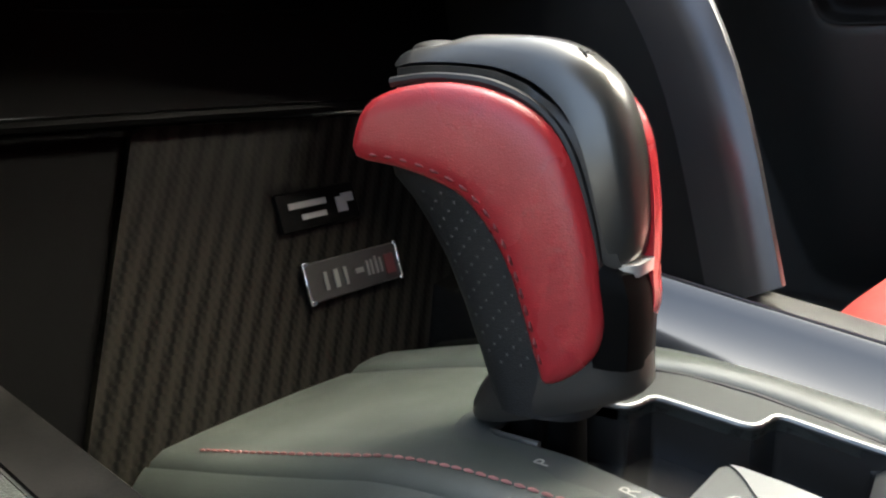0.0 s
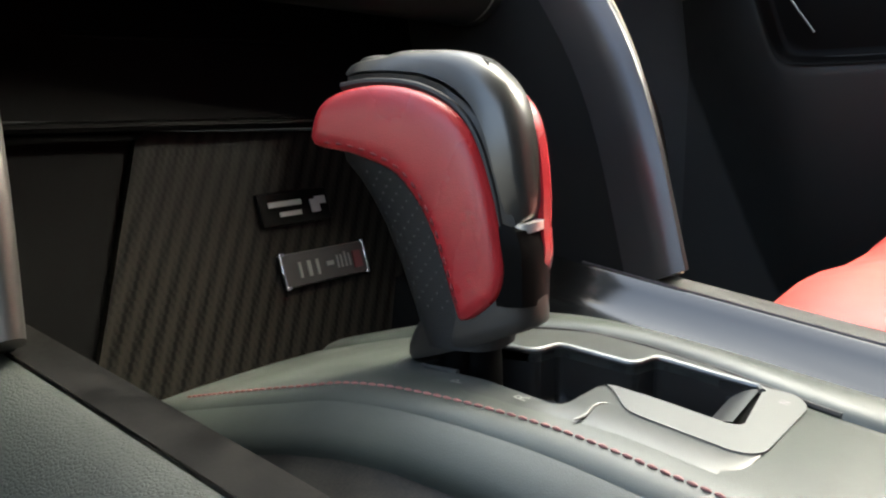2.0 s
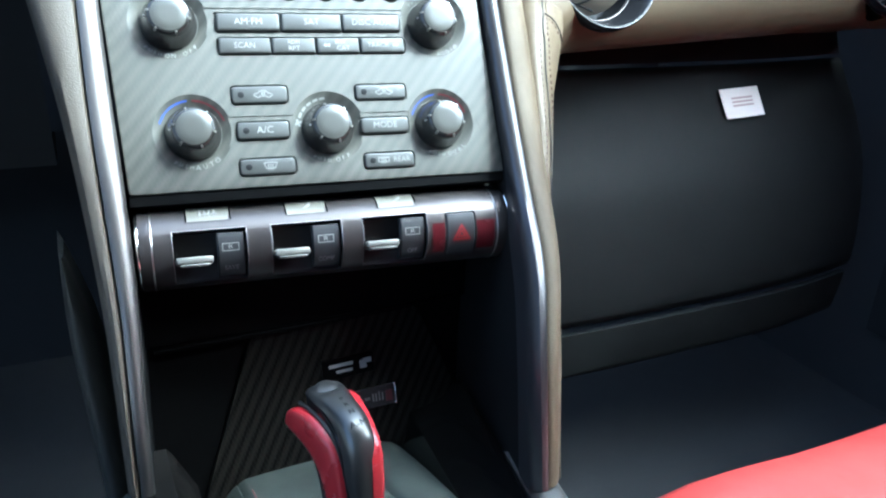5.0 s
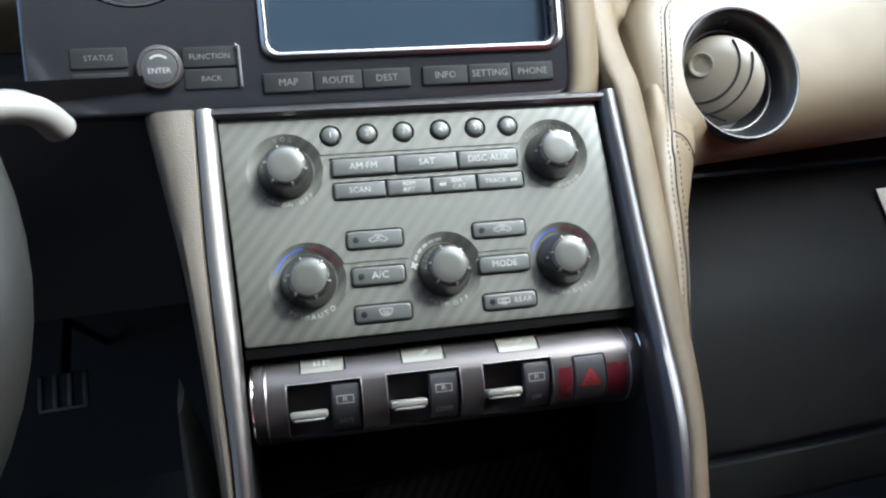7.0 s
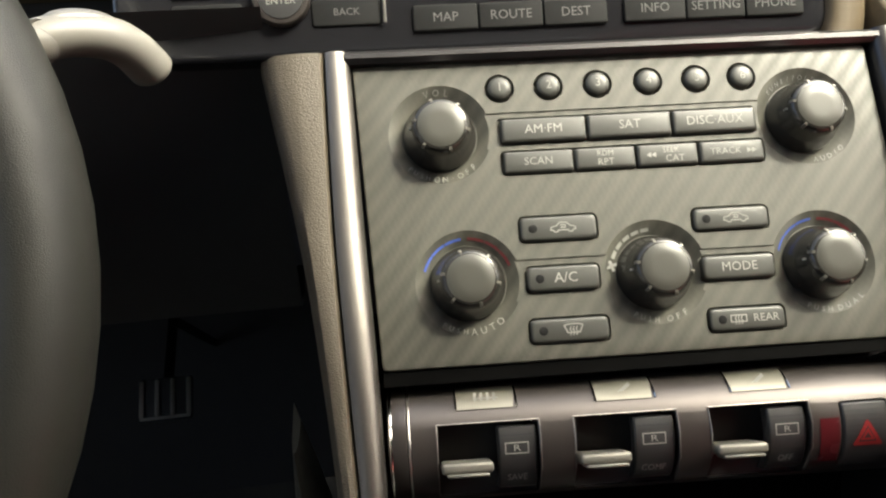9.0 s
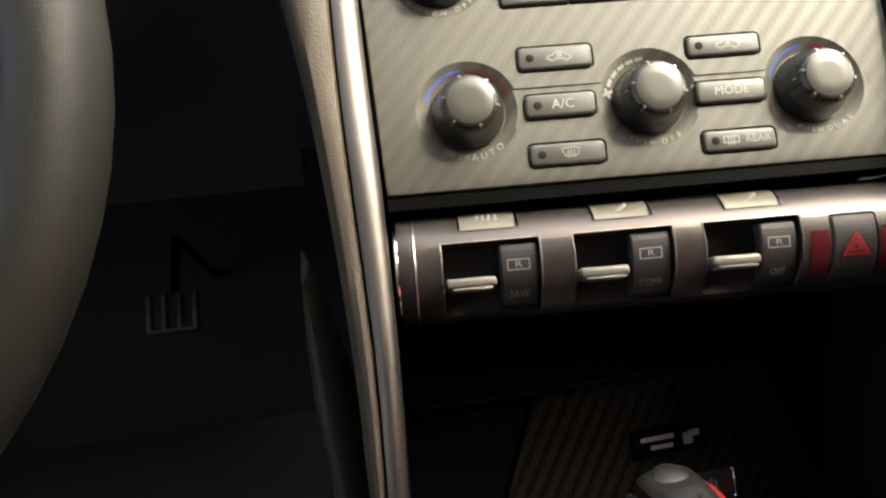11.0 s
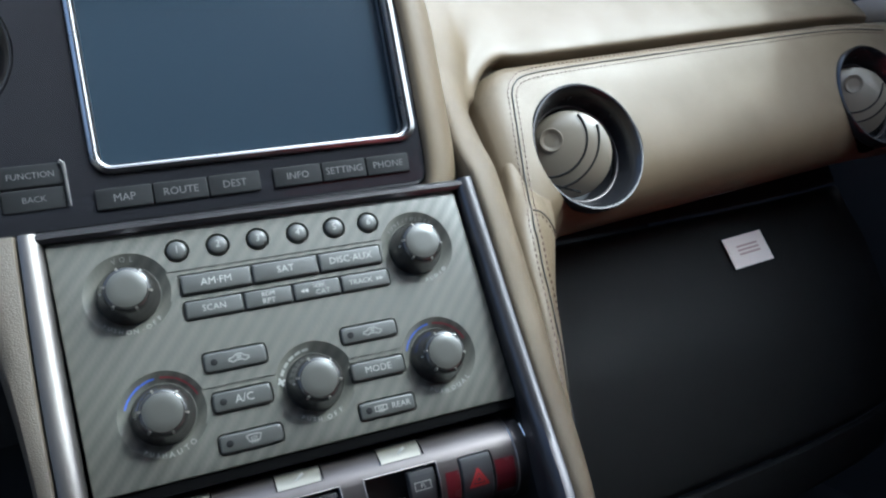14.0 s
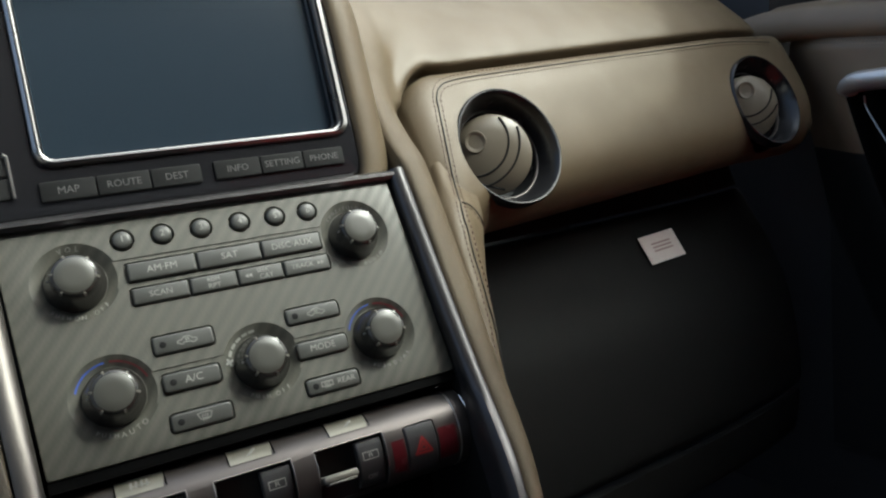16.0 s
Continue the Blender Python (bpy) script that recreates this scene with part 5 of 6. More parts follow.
    part("collar", loft(col), COLLAR_BLACK, root, "black satin collar", 50)
    part("stem", lathe_up(0.0050, 0.31, 0.345, (0.0, 0.0215)), SHADE_BLACK, root)
    # letters pressed into the shell
    dg = bpy.context.evaluated_depsgraph_get()
    dg.update()
    for word, y, z, back in (("A-M", 9.5, 416.0, 0.50), ("N", 17.0, 419.4, 0.26), ("R", 23.0, 420.3, 0.10), ("P", 28.5, 420.7, 0.06)):
        n = Vector((0, -back, math.sqrt(1 - back * back)))
        up = Vector((0, n.z, -n.y))
        bm = text(word, 0.0054 if word == "A-M" else 0.0042, (0, 0, 0), wide=1.1)
        for v in bm.verts:
            q = Vector((v.co.x, y * MM, z * MM)) + up * v.co.z + n * 0.02
            hit, place, normal, _ = shell.ray_cast(q, -n)
            v.co = place + n * 0.0003 if hit else q - n * 0.02
        part("letter", bm, PRINT_DARK, shell, sharp=0)


def lathe_up(r, z0, z1, xy, segs=16):
    return loft([[(xy[0] + r * math.cos(2 * math.pi * i / segs), xy[1] + r * math.sin(2 * math.pi * i / segs), z) for i in range(segs)] for z in (z0, z1)])


shift_lever()


def console_sides():
    # passenger side: dark trough, bright line, rail
    ys = [-0.75, -0.5, -0.35, -0.28, -0.22, -0.19, -0.16, -0.14]
    root = thing("console_side_trim", "dark satin console trim with a bright metal line, passenger side", "trim", group="console side trims")
    sec = []
    for y in ys + [-0.10, -0.06]:
        s = 0.09 * (y + 0.2)
        z = rail_z(y)
        sec.append([(0.046 + s * 0.3, y, z - 0.050), (0.050 + s * 0.3, y, z - 0.0195), (0.055 + s * 0.5, y, z - 0.0185), (0.061 + s * 0.7, y, z - 0.0162), (0.067 + s, y, z - 0.0130), (0.073 + s, y, z - 0.0084), (0.0775 + s, y, z - 0.0040), (0.0805 + s, y, z - 0.0006), (0.0815 + s, y, z), (0.0815 + s, y, z - 0.08)])
    part("trough", loft(sec), CONSOLE_TRIM, root, "dark satin trough")
    part("bright_line", tube([(0.0823 + 0.09 * (y + 0.2), y, rail_z(y) + 0.0004) for y in ys], 0.0006, 6), GUNMETAL, root, "thin metal line")
    sec = []
    for y in ys:
        s = 0.09 * (y + 0.2)
        z = rail_z(y)
        sec.append([(0.0832 + s, y, z - 0.08), (0.0832 + s, y, z - 0.0005), (0.088 + s, y, z + 0.0004), (0.100 + s, y, z + 0.0002), (0.105 + s, y, z - 0.001), (0.108 + s, y, z - 0.005), (0.110 + s, y, z - 0.08)])
    part("rail", loft(sec), plastic("grey_rail", (0.055, 0.054, 0.050), 0.38), root, "grey satin rail")
    # driver side: dusty black band, bright line, leather knee pad
    root = thing("console_side_trim", "dusty black console band with grained leather knee pad, driver side", "trim", group="console side trims")
    sec = []
    for y in ys[:-1] + [-0.12, -0.09, -0.06]:
        s = -0.02 * (y + 0.15)
        z = rail_z(y) - 0.0035
        sec.append([(-0.0960 + s * 0.5, y, z - 0.06), (-0.0985 + s * 0.5, y, z - 0.035), (-0.1120 + s, y, z - 0.004), (-0.1150 + s, y, z), (-0.1282 + s, y, z + 0.0005), (-0.1282 + s, y, z - 0.06)])
    part("band", loft(sec), DUSTY_BLACK, root, "dusty black plastic band")
    part("bright_line", tube([(-0.1289 - 0.02 * (y + 0.15), y, rail_z(y) - 0.003) for y in ys[:-1] + [-0.12, -0.095]], 0.0006, 6), CHROME, root, "thin bright line")
    sec = []
    for y in ys[:-1] + [-0.13, -0.11, -0.095, -0.088]:
        s = -0.0087 - 0.02 * (y + 0.15)
        z = rail_z(y) - 0.003
        sec.append([(-0.1210 + s, y, z - 0.1), (-0.1210 + s, y, z), (-0.1250 + s, y, z + 0.0006), (-0.132 + s, y, z - 0.002), (-0.142 + s, y, z - 0.010), (-0.150 + s, y, z - 0.024), (-0.155 + s, y, z - 0.050), (-0.157 + s, y, z - 0.1)])
    part("knee_pad", loft(sec), LEATHER_PAD, root, "grained grey-green leather knee pad")
    # sunken dusty ledge between the band and the leather cover
    sec = []
    for k in range(40):
        y = -0.75 + 0.70 * k / 39
        s = -0.02 * (y + 0.15)
        x0, z = -0.0695 + spread(y, -0.0695), crest(y)
        x1 = min(-0.1080 + s, x0 - 0.012)
        sec.append([(x0, y, z - 0.0130), (x0 - 0.0020, y, z - 0.0160), (x0 - 0.0060, y, z - 0.0186), (x0 + 0.6 * (x1 - x0), y, z - 0.0215), (x1, y, z - 0.0225), (x1, y, z - 0.0500), (x0, y, z - 0.0500)])
    part("ledge", loft(sec), DUSTY_LEDGE, root, "dusty dark sunken ledge")
    # tunnel sides under the trims
    tagged(part("tunnel", box(-0.15, 0.105, -0.9, -0.03, 0.0, 0.235, 0.01, 2), CARPET), "black carpeted transmission tunnel", "tunnel", kind="structure")


console_sides()
# ---- display unit ----
DISPLAY_AT = pose(0.003, 0.0205, 0.672, 0, 0, -4.0) @ pose(0, 0, 0, -15.0)
HOOD_SEAM = [(0.1330, 0.0300, 0.7230), (0.1342, 0.0300, 0.7089), (0.1318, 0.0300, 0.6787), (0.1292, 0.0300, 0.6626), (0.1256, 0.0300, 0.6547), (0.1202, 0.0300, 0.6464), (0.1151, 0.0300, 0.6405)]


def display():
    root = thing("display_unit", "dark multi-function display with a chrome frame and button row below", "display", DISPLAY_AT)
    # local: x across, z up along the face, -y towards the viewer
    face = rounded(-0.226, 0.1030, -0.036, 0.1175, 0.010, 6)
    hole = rounded(-0.0885, 0.0900, -0.002, 0.105, 0.006, 5)
    part_of("bezel", cut(slab(face, 0.0, 0.02, 0.003), [slab(hole, -0.01, 0.008), lathe([(0.0416, 0.02), (0.0416, -0.04)], 48, (-0.163, 0, 0.068))]), GLOSS_BLACK, root, "gloss black bezel", 30)
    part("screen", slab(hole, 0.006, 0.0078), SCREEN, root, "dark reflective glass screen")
    out, inn = rounded(-0.0940, 0.0990, -0.0075, 0.110, 0.011, 6), rounded(-0.0880, 0.0893, -0.0015, 0.1045, 0.006, 6)
    rows = []
    for k, y in ((0.0, 0.001), (0.15, -0.0022), (0.45, -0.0034), (0.75, -0.0022), (1.0, 0.0058)):
        rows.append([(a + (c - a) * k, y, b + (d - b) * k) for (a, b), (c, d) in zip(out, inn)])
    part("chrome_frame", loft(rows, caps=False), FRAME_METAL, root, "bright satin chrome frame")
    # black band raised on the frame to draw a groove's shade
    rows = [[(a + (c - a) * k, y, b + (d - b) * k) for (a, b), (c, d) in zip(out, inn)] for k, y in ((0.42, -0.0030), (0.45, -0.0037), (0.60, -0.0034), (0.63, -0.0026))]
    part("frame_groove_shade", loft(rows, caps=False), GLOSS_BLACK, root, "raised black band drawn for the shade of a frame groove")
    for w, x0, x1 in (("MAP", -0.094, -0.0645), ("ROUTE", -0.0640, -0.0345), ("DEST", -0.0340, -0.0045), ("INFO", 0.0035, 0.0325), ("SETTING", 0.0330, 0.0610), ("PHONE", 0.0615, 0.0895)):
        b = part("menu_button", slab(rounded(x0, x1, -0.0268, -0.0150, 0.001, 3), -0.0016, 0.002, 0.0007), MENU_BLACK, root, "black menu button")
        part("lettering", text(w, 0.0060, ((x0 + x1) / 2, -0.0018, -0.0210)), MENU_PRINT, b)
    k = part("enter_dial", lathe([(0.0130, -0.001), (0.0130, 0.003), (0.0122, 0.0042), (0.0106, 0.0045), (0.0104, 0.0038)], 36, (-0.152, 0, -0.009)), GUNMETAL, root, "round enter dial with metal rim")
    part("dial_face", lathe([(0.0103, 0.003), (0.0100, 0.0042), (0.0060, 0.0046)], 30, (-0.152, 0, -0.009)), BLACK_PLASTIC, k)
    bm = text("ENTER", 0.0044, (-0.152, -0.0050, -0.0115))
    part("lettering", bm, PRINT_WHITE, k)
    bm = ring_arc(-0.152, -0.009, 0.0058, 0.0070, 45, 135, -0.0050)
    part("arrow", bm, PRINT_WHITE, k)
    for w, xc, zc in (("FUNCTION", -0.1235, -0.0035), ("BACK", -0.1235, -0.0165), ("STATUS", -0.185, -0.002)):
        b = part("menu_button", slab(rounded(xc - 0.0155, xc + 0.0155, zc - 0.0060, zc + 0.0060, 0.0015, 3), -0.0009, 0.002, 0.0006), MENU_BLACK, root, "black menu button")
        part("lettering", text(w, 0.0046, (xc, -0.0012, zc)), MENU_PRINT, b)
    # day and night marks on a flat key
    key = part("menu_button", slab(rounded(-0.2005, -0.1695, -0.0215, -0.0105, 0.0015, 3), -0.0009, 0.002, 0.0006), MENU_BLACK, root, "black menu button")
    bm = bmesh.new()
    for a in range(0, 360, 45):
        ca, sa = math.cos(radians(a)), math.sin(radians(a))
        add_stroke(bm, [(-0.1905 + 0.0006 * ca, -0.016 + 0.0006 * sa), (-0.1905 + 0.0017 * ca, -0.016 + 0.0017 * sa)], 0.0006, -0.0012)
    part("sun_mark", bm, MENU_PRINT, key)
    part("moon_mark", ring_arc(-0.1815, -0.016, 0.0010, 0.0019, -80, 80, -0.0012), MENU_PRINT, key)
    part("bright_edge", tube([(-0.1085, -0.0022, 0.0030), (-0.1068, -0.0024, 0.0015), (-0.1066, -0.0022, -0.022)], 0.0008, 6, up=(0, 1, 0)), SILVER, root)
    # leather hood that wraps the right side and the top
    def ring(d, y):
        pts = [(0.1030 + d, -0.040), (0.1065 + d, -0.034), (0.1080 + d, -0.020), (0.1085 + d, 0.0), (0.1085 + d, 0.05), (0.1075 + d, 0.082), (0.1030 + d * 0.95, 0.101 + d * 0.3), (0.0940 + d * 0.8, 0.1125 + d * 0.5), (0.0800 + d * 0.5, 0.1190 + d * 0.7), (0.055 + d * 0.2, 0.1215 + d * 0.8), (0.0, 0.1225 + d * 0.8), (-0.10, 0.1225 + d * 0.8), (-0.21, 0.1225 + d * 0.8)]
        fine = smooth_path([(a, b, 0) for a, b in pts], 4)
        return [(p.x, y, p.y) for p in fine]

    bm = loft([ring(-0.0075, 0.012), ring(-0.0072, 0.001), ring(-0.0060, -0.0024), ring(-0.0035, -0.0040), ring(0.0, -0.0044), ring(0.005, -0.0036), ring(0.010, -0.0012), ring(0.0145, 0.0030), ring(0.0182, 0.0092), ring(0.0208, 0.0170), ring(0.0226, 0.0270), ring(0.0240, 0.045), ring(0.0262, 0.09), ring(0.030, 0.16)], ring=False)
    hood = part("leather_hood", bm, LEATHER, root, "grey leather hood round the display")
    dg = bpy.context.evaluated_depsgraph_get()
    dg.update()
    edge = smooth_path(HOOD_SEAM, 6)
    for off in (0.0, -0.0045):
        row = [lay(p + Vector((off, 0, off * 0.3)), [hood]) for p in edge]
        part("stitching", stitches([q for q in row if q], 0.0028, 0.0020, 0.0005), THREAD_RED, hood, "dark red stitching")


display()

# ---- dashboard, passenger side ----
LEAN = math.tan(radians(29.7))


def gap_z(x):
    return 0.706 + 0.018 * min(max((x - 0.24) / 0.4, 0), 1)


def fascia_y(z, x):
    return 0.043 + (z - 0.60) * LEAN + 0.012 * max(0.0, (x - 0.6))


VENTS = [(0.2845, 0.638), (0.660, 0.649)]


def vent_pose(x, z):
    return pose(x, fascia_y(z, x) + (0.0065 if x < 0.5 else 0.0030), z, -21.5) @ Matrix.Scale(1.05, 4)


def dashboard():
    root = thing("dashboard", "grey leather dashboard with stitched passenger fascia", "dashboard")
    # fascia skin: columns over x, rows down the profile
    cols, n = [], 60
    prof = [(0.6965, 0.1000), (0.680, 0.0905), (0.665, 0.0820), (0.650, 0.0740), (0.638, 0.0683), (0.626, 0.0638), (0.615, 0.0610), (0.605, 0.0602), (0.595, 0.0612), (0.586, 0.0640), (0.578, 0.0685), (0.571, 0.0745), (0.565, 0.0825), (0.561, 0.092), (0.558, 0.106), (0.557, 0.13)]
    for i in range(n + 1):
        f = i / n
        x = 0.1965 + (0.784 - 0.1965) * (f if f > 0.25 else f * (0.4 + 0.6 * f / 0.25))
        edge = max(0.0, 1 - (x - 0.1965) / 0.042)
        right = max(0.0, 1 - (0.784 - x) / 0.045)
        back = 0.013 * edge**4 + 0.06 * right**2.2
        zt = gap_z(x) - 0.030 * edge**2.4 - 0.025 * right**2.5
        stretch = 1 + 0.30 * max(0.0, 1 - (x - 0.1965) / 0.06) - 0.12 * right
        bump = 0.012 * max(0.0, (x - 0.6))
        col = [(x, 0.14 + back, zt - 0.006), (x, fascia_y(zt, x) + 0.010 + back, zt - 0.0005), (x, fascia_y(zt, x) + 0.002 + back, zt - 0.004)]
        for z, y in prof:
            zz = zt - (0.7065 - z) * stretch
            yy = y + (0.57 * (zz - z) if z > 0.6 else 0.57 * (zt - 0.7065)) + back + bump
            col.append((x, yy, zz))
        col += [(x, 0.20 + back, 0.56), (x, 0.20 + back, zt - 0.03)]
        cols.append(col)
    bm = loft(cols)
    holes = []
    for x, z in VENTS:
        c = lathe([(0.0520, 0.05), (0.0520, 0.004), (0.0506, -0.003), (0.0500, -0.060)], 48)
        m = vent_pose(x, z)
        bmesh.ops.transform(c, matrix=m, verts=c.verts)
        holes.append(c)
    fas = part_of("fascia", cut(bm, holes), LEATHER, root, "grey leather fascia", 60)
    SKINS.append(fas)
    dg = bpy.context.evaluated_depsgraph_get()
    dg.update()

    top = [(x, fascia_y(gap_z(x) - dz, x), gap_z(x) - dz) for x, dz in ((0.2235, 0.030), (0.2265, 0.020), (0.233, 0.012), (0.246, 0.0075), (0.28, 0.006), (0.36, 0.0055), (0.5, 0.0055), (0.64, 0.0065), (0.72, 0.010))]
    line = smooth_path([SEAM_LOW[i] for i in range(len(SEAM_LOW) - 6, 14, -3)] + [Vector(p) for p in top], 8)

    def sew(line, offsets, who):
        seam = [q for q in (lay(p, SKINS) for p in line) if q]
        part("seam", tube(seam, 0.0006, 6), THREAD_DARK, who, "dark seam line")
        for off in offsets:
            row = []
            for i, p in enumerate(seam):
                a, b = seam[max(i - 2, 0)], seam[min(i + 2, len(seam) - 1)]
                s = (b - a).normalized().cross(Vector((0.2, -0.87, 0.45))).normalized()
                row.append(lay(p + s * off, SKINS))
            part("stitching", stitches([q for q in row if q], 0.0026, 0.0022, 0.0005), THREAD_GREY, who, "grey-brown stitching")

    sew(line, (-0.0042, 0.0042), fas)
    sew(smooth_path([(0.1925, 0.020, 0.6040), (0.2005, 0.022, 0.6010), (0.2090, 0.0245, 0.5930), (0.2167, 0.0271, 0.5803)], 8), (0.0036,), fas)

    dash_skin(root)
    # driver side of the pad, behind the instruments
    cols = []
    for x in (-0.9, -0.6, -0.3, -0.22, 0.0, 0.14):
        zt, y0 = gap_z(x) + 0.002, fascia_y(gap_z(x), x) + 0.014
        cols.append([(x, y0 + dy, zt + dz) for dy, dz in ((0.045, -0.035), (0.012, -0.010), (0.004, 0.001), (0.012, 0.020), (0.035, 0.040), (0.07, 0.066), (0.12, 0.094), (0.20, 0.122), (0.32, 0.150), (0.60, 0.19))])
    part("driver_pad", loft(cols, ring=False), LEATHER, root, "grey leather pad on the driver side", 60)


# buttress ridge in world heights: z, metal edge, outer edge, front, fall to the side, softness
RIDGE = [(0.340, 0.0948, 0.1060, -0.1815, 1.9, 0.003), (0.4145, 0.1005, 0.1120, -0.1595, 1.9, 0.003), (0.465, 0.1140, 0.1260, -0.1285, 1.9, 0.003), (0.5155, 0.1238, 0.1385, -0.0835, 1.9, 0.004), (0.5675, 0.1268, 0.1450, -0.0495, 1.9, 0.004),
         (0.64, 0.1284, 0.1485, -0.0105, 2.3, 0.005), (0.657, 0.1304, 0.1510, 0.0095, 2.3, 0.006), (0.677, 0.1380, 0.1565, 0.0345, 2.2, 0.008), (0.698, 0.1440, 0.1635, 0.0570, 1.9, 0.011),
         (0.720, 0.1480, 0.1740, 0.0790, 1.35, 0.018), (0.744, 0.1520, 0.1860, 0.1010, 1.15, 0.024), (0.771, 0.1560, 0.2000, 0.1270, 1.0, 0.030), (0.81, 0.160, 0.222, 0.175, 0.9, 0.035), (0.85, 0.165, 0.25, 0.245, 0.8, 0.04), (0.90, 0.17, 0.29, 0.37, 0.7, 0.05)]
RISE = [(-0.2, -0.10), (0.0, 0.0), (0.008, 0.002), (0.020, 0.011), (0.040, 0.032), (0.066, 0.066), (0.094, 0.116), (0.122, 0.196), (0.150, 0.316), (0.19, 0.55), (0.30, 1.3)]


# crease round the fascia's upper corner, (x, z)
CORNER = [(p.x, p.z) for p in smooth_path([(0.186, 0, 0.650), (0.191, 0, 0.665), (0.198, 0, 0.681), (0.206, 0, 0.6925), (0.217, 0, 0.7005), (0.232, 0, 0.7065)], 6)]


def table(rows, at):
    """The row of a table at a place between its rows, smoothly."""
    for i, (p, q) in enumerate(zip(rows, rows[1:])):
        if at <= q[0] or q is rows[-1]:
            f = min(max((at - p[0]) / (q[0] - p[0]), 0.0), 1.0)
            o, r = rows[max(i - 1, 0)], rows[min(i + 2, len(rows) - 1)]
            out = []
            for k in range(1, len(p)):
                ma = (q[k] - o[k]) / (q[0] - o[0]) * (q[0] - p[0])
                mb = (r[k] - p[k]) / (r[0] - p[0]) * (q[0] - p[0])
                out.append((2 * f**3 - 3 * f**2 + 1) * p[k] + (f**3 - 2 * f**2 + f) * ma + (3 * f**2 - 2 * f**3) * q[k] + (f**3 - f**2) * mb)
            return out


def pad_y(x, z):
    """Depth of the upper pad; it runs on, recessed, round and behind the fascia."""
    edge = min(max(0.0, 1 - (x - 0.1965) / 0.042), 1.0)
    zt = gap_z(x) + 0.002 - 0.030 * edge**2.4
    drop = 0.085 * max(0.0, (x - 0.655) / 0.135) ** 2.8
    up = z - zt + drop
    y = fascia_y(zt, x) + 0.006 + (table(RISE, up)[0] if up > 0 else LEAN * up)
    y += 0.016 * step(0.007, -0.007, z - zt) * step(0.180, 0.199, x)
    y += 0.085 * step(0.204, 0.232, x) * step(0.008, 0.026, zt - z)
    return y + 2.5 * max(0.0, 0.600 - z)


def dash_skin(root):
    zs = [0.338 + (0.60 - 0.338) * i / 40 for i in range(40)] + [0.60 + (0.76 - 0.60) * i / 64 for i in range(64)] + [0.76 + 0.14 * i / 20 for i in range(21)]
    rows = []
    for z in zs:
        xm, xf, yf, fall, soft = table(RIDGE, z)
        k = 0.004 + 0.004 * step(0.64, 0.70, z) + 0.012 * step(0.71, 0.76, z)
        right = xf + 0.07 + (0.786 - xf - 0.07) * step(0.585, 0.62, z)
        xs = [xm + (xf - xm) * q for q in (0.0, 0.02, 0.06, 0.12, 0.2, 0.32, 0.45, 0.6, 0.75, 0.9)] + [xf + 0.07 * i / 24 for i in range(25)] + [xf + 0.07 + (right - xf - 0.07) * i / 36 for i in range(1, 37)]
        row = [(xm, yf + 0.035, z)]
        for x in xs:
            ridge = yf + fall * soft * math.log(1 + math.exp(min((x - xf) / soft, 60))) + 0.0045 * math.exp(-(x - xm) / 0.0016)
            pad = pad_y(x, z)
            low = min(ridge, pad)
            y = low - k * math.log(math.exp(-(ridge - low) / k) + math.exp(-(pad - low) / k))
            near = min((math.hypot(x - a, z - b) for a, b in CORNER), default=1.0)
            row.append((x, y + 0.007 * math.exp(-((near / 0.008) ** 2)), z))
        rows.append(row)
    SKINS.append(part("upper_pad", loft(rows, ring=False), LEATHER_DASH, root, "grey leather upper pad running down the buttress", 80))


dashboard()


def air_vent(m, tilt_disc):
    root = thing("air_vent", "round grey air vent with a polished black bezel", "air vent", m, "round dashboard vents")
    part("bezel", lathe([(0.0522, -0.010), (0.0522, 0.0), (0.0512, 0.0014), (0.0500, 0.0012), (0.0484, -0.001), (0.0462, -0.006), (0.0436, -0.012), (0.0408, -0.0175), (0.0384, -0.023), (0.0372, -0.029), (0.0368, -0.044)], 48, cap=False), VENT_BLACK, root, "polished black bezel")
    part("bright_ring", lathe([(0.0404, -0.0178), (0.0396, -0.0182), (0.0390, -0.0205), (0.0394, -0.0220)], 48, cap=False), GUNMETAL, root, "satin metal ring")
    part("duct", lathe([(0.0368, -0.043), (0.0368, -0.055), (0.027, -0.056)], 32), MATT_BLACK, root)
    # tilting disc, cut into crescents
    disc = pose(-0.0050, 0.022, 0.001, *tilt_disc) @ Matrix.Scale(0.92, 4)
    d = part("disc", lathe([(0.0372, -0.004), (0.0380, 0.0), (0.0355, 0.003), (0.022, 0.0065), (0.006, 0.008)], 40), VENT_GREY, root, "grey vent disc", at=disc)
    part("thumb_dimple", lathe([(0.0105, 0.0070), (0.0100, 0.0082), (0.0086, 0.0082), (0.0062, 0.0068), (0.003, 0.0062)], 24, (-0.012, 0, 0.0155)), VENT_GREY, d)
    for r, a0, a1 in ((0.033, -122, 26), (0.0435, -104, 2)):
        arc = []
        for k in range(25):
            a = radians(a0 + (a1 - a0) * k / 24)
            px, pz = -0.0135 + r * math.cos(a), 0.0170 + r * math.sin(a)
            rr = math.hypot(px, pz)
            if rr < 0.0368:
                arc.append((px, -0.0082 + 0.0052 * (rr / 0.0365) ** 2, pz))
        part("slat_gap", tube(arc, 0.0010, 6, up=(0, 1, 0)), PRINT_DARK, d)
    part("slat_gap", tube([(-0.0310, -0.0042, -0.017), (-0.016, -0.0052, -0.0245), (0.002, -0.0036, -0.0345)], 0.0010, 6, up=(0, 1, 0)), PRINT_DARK, d)


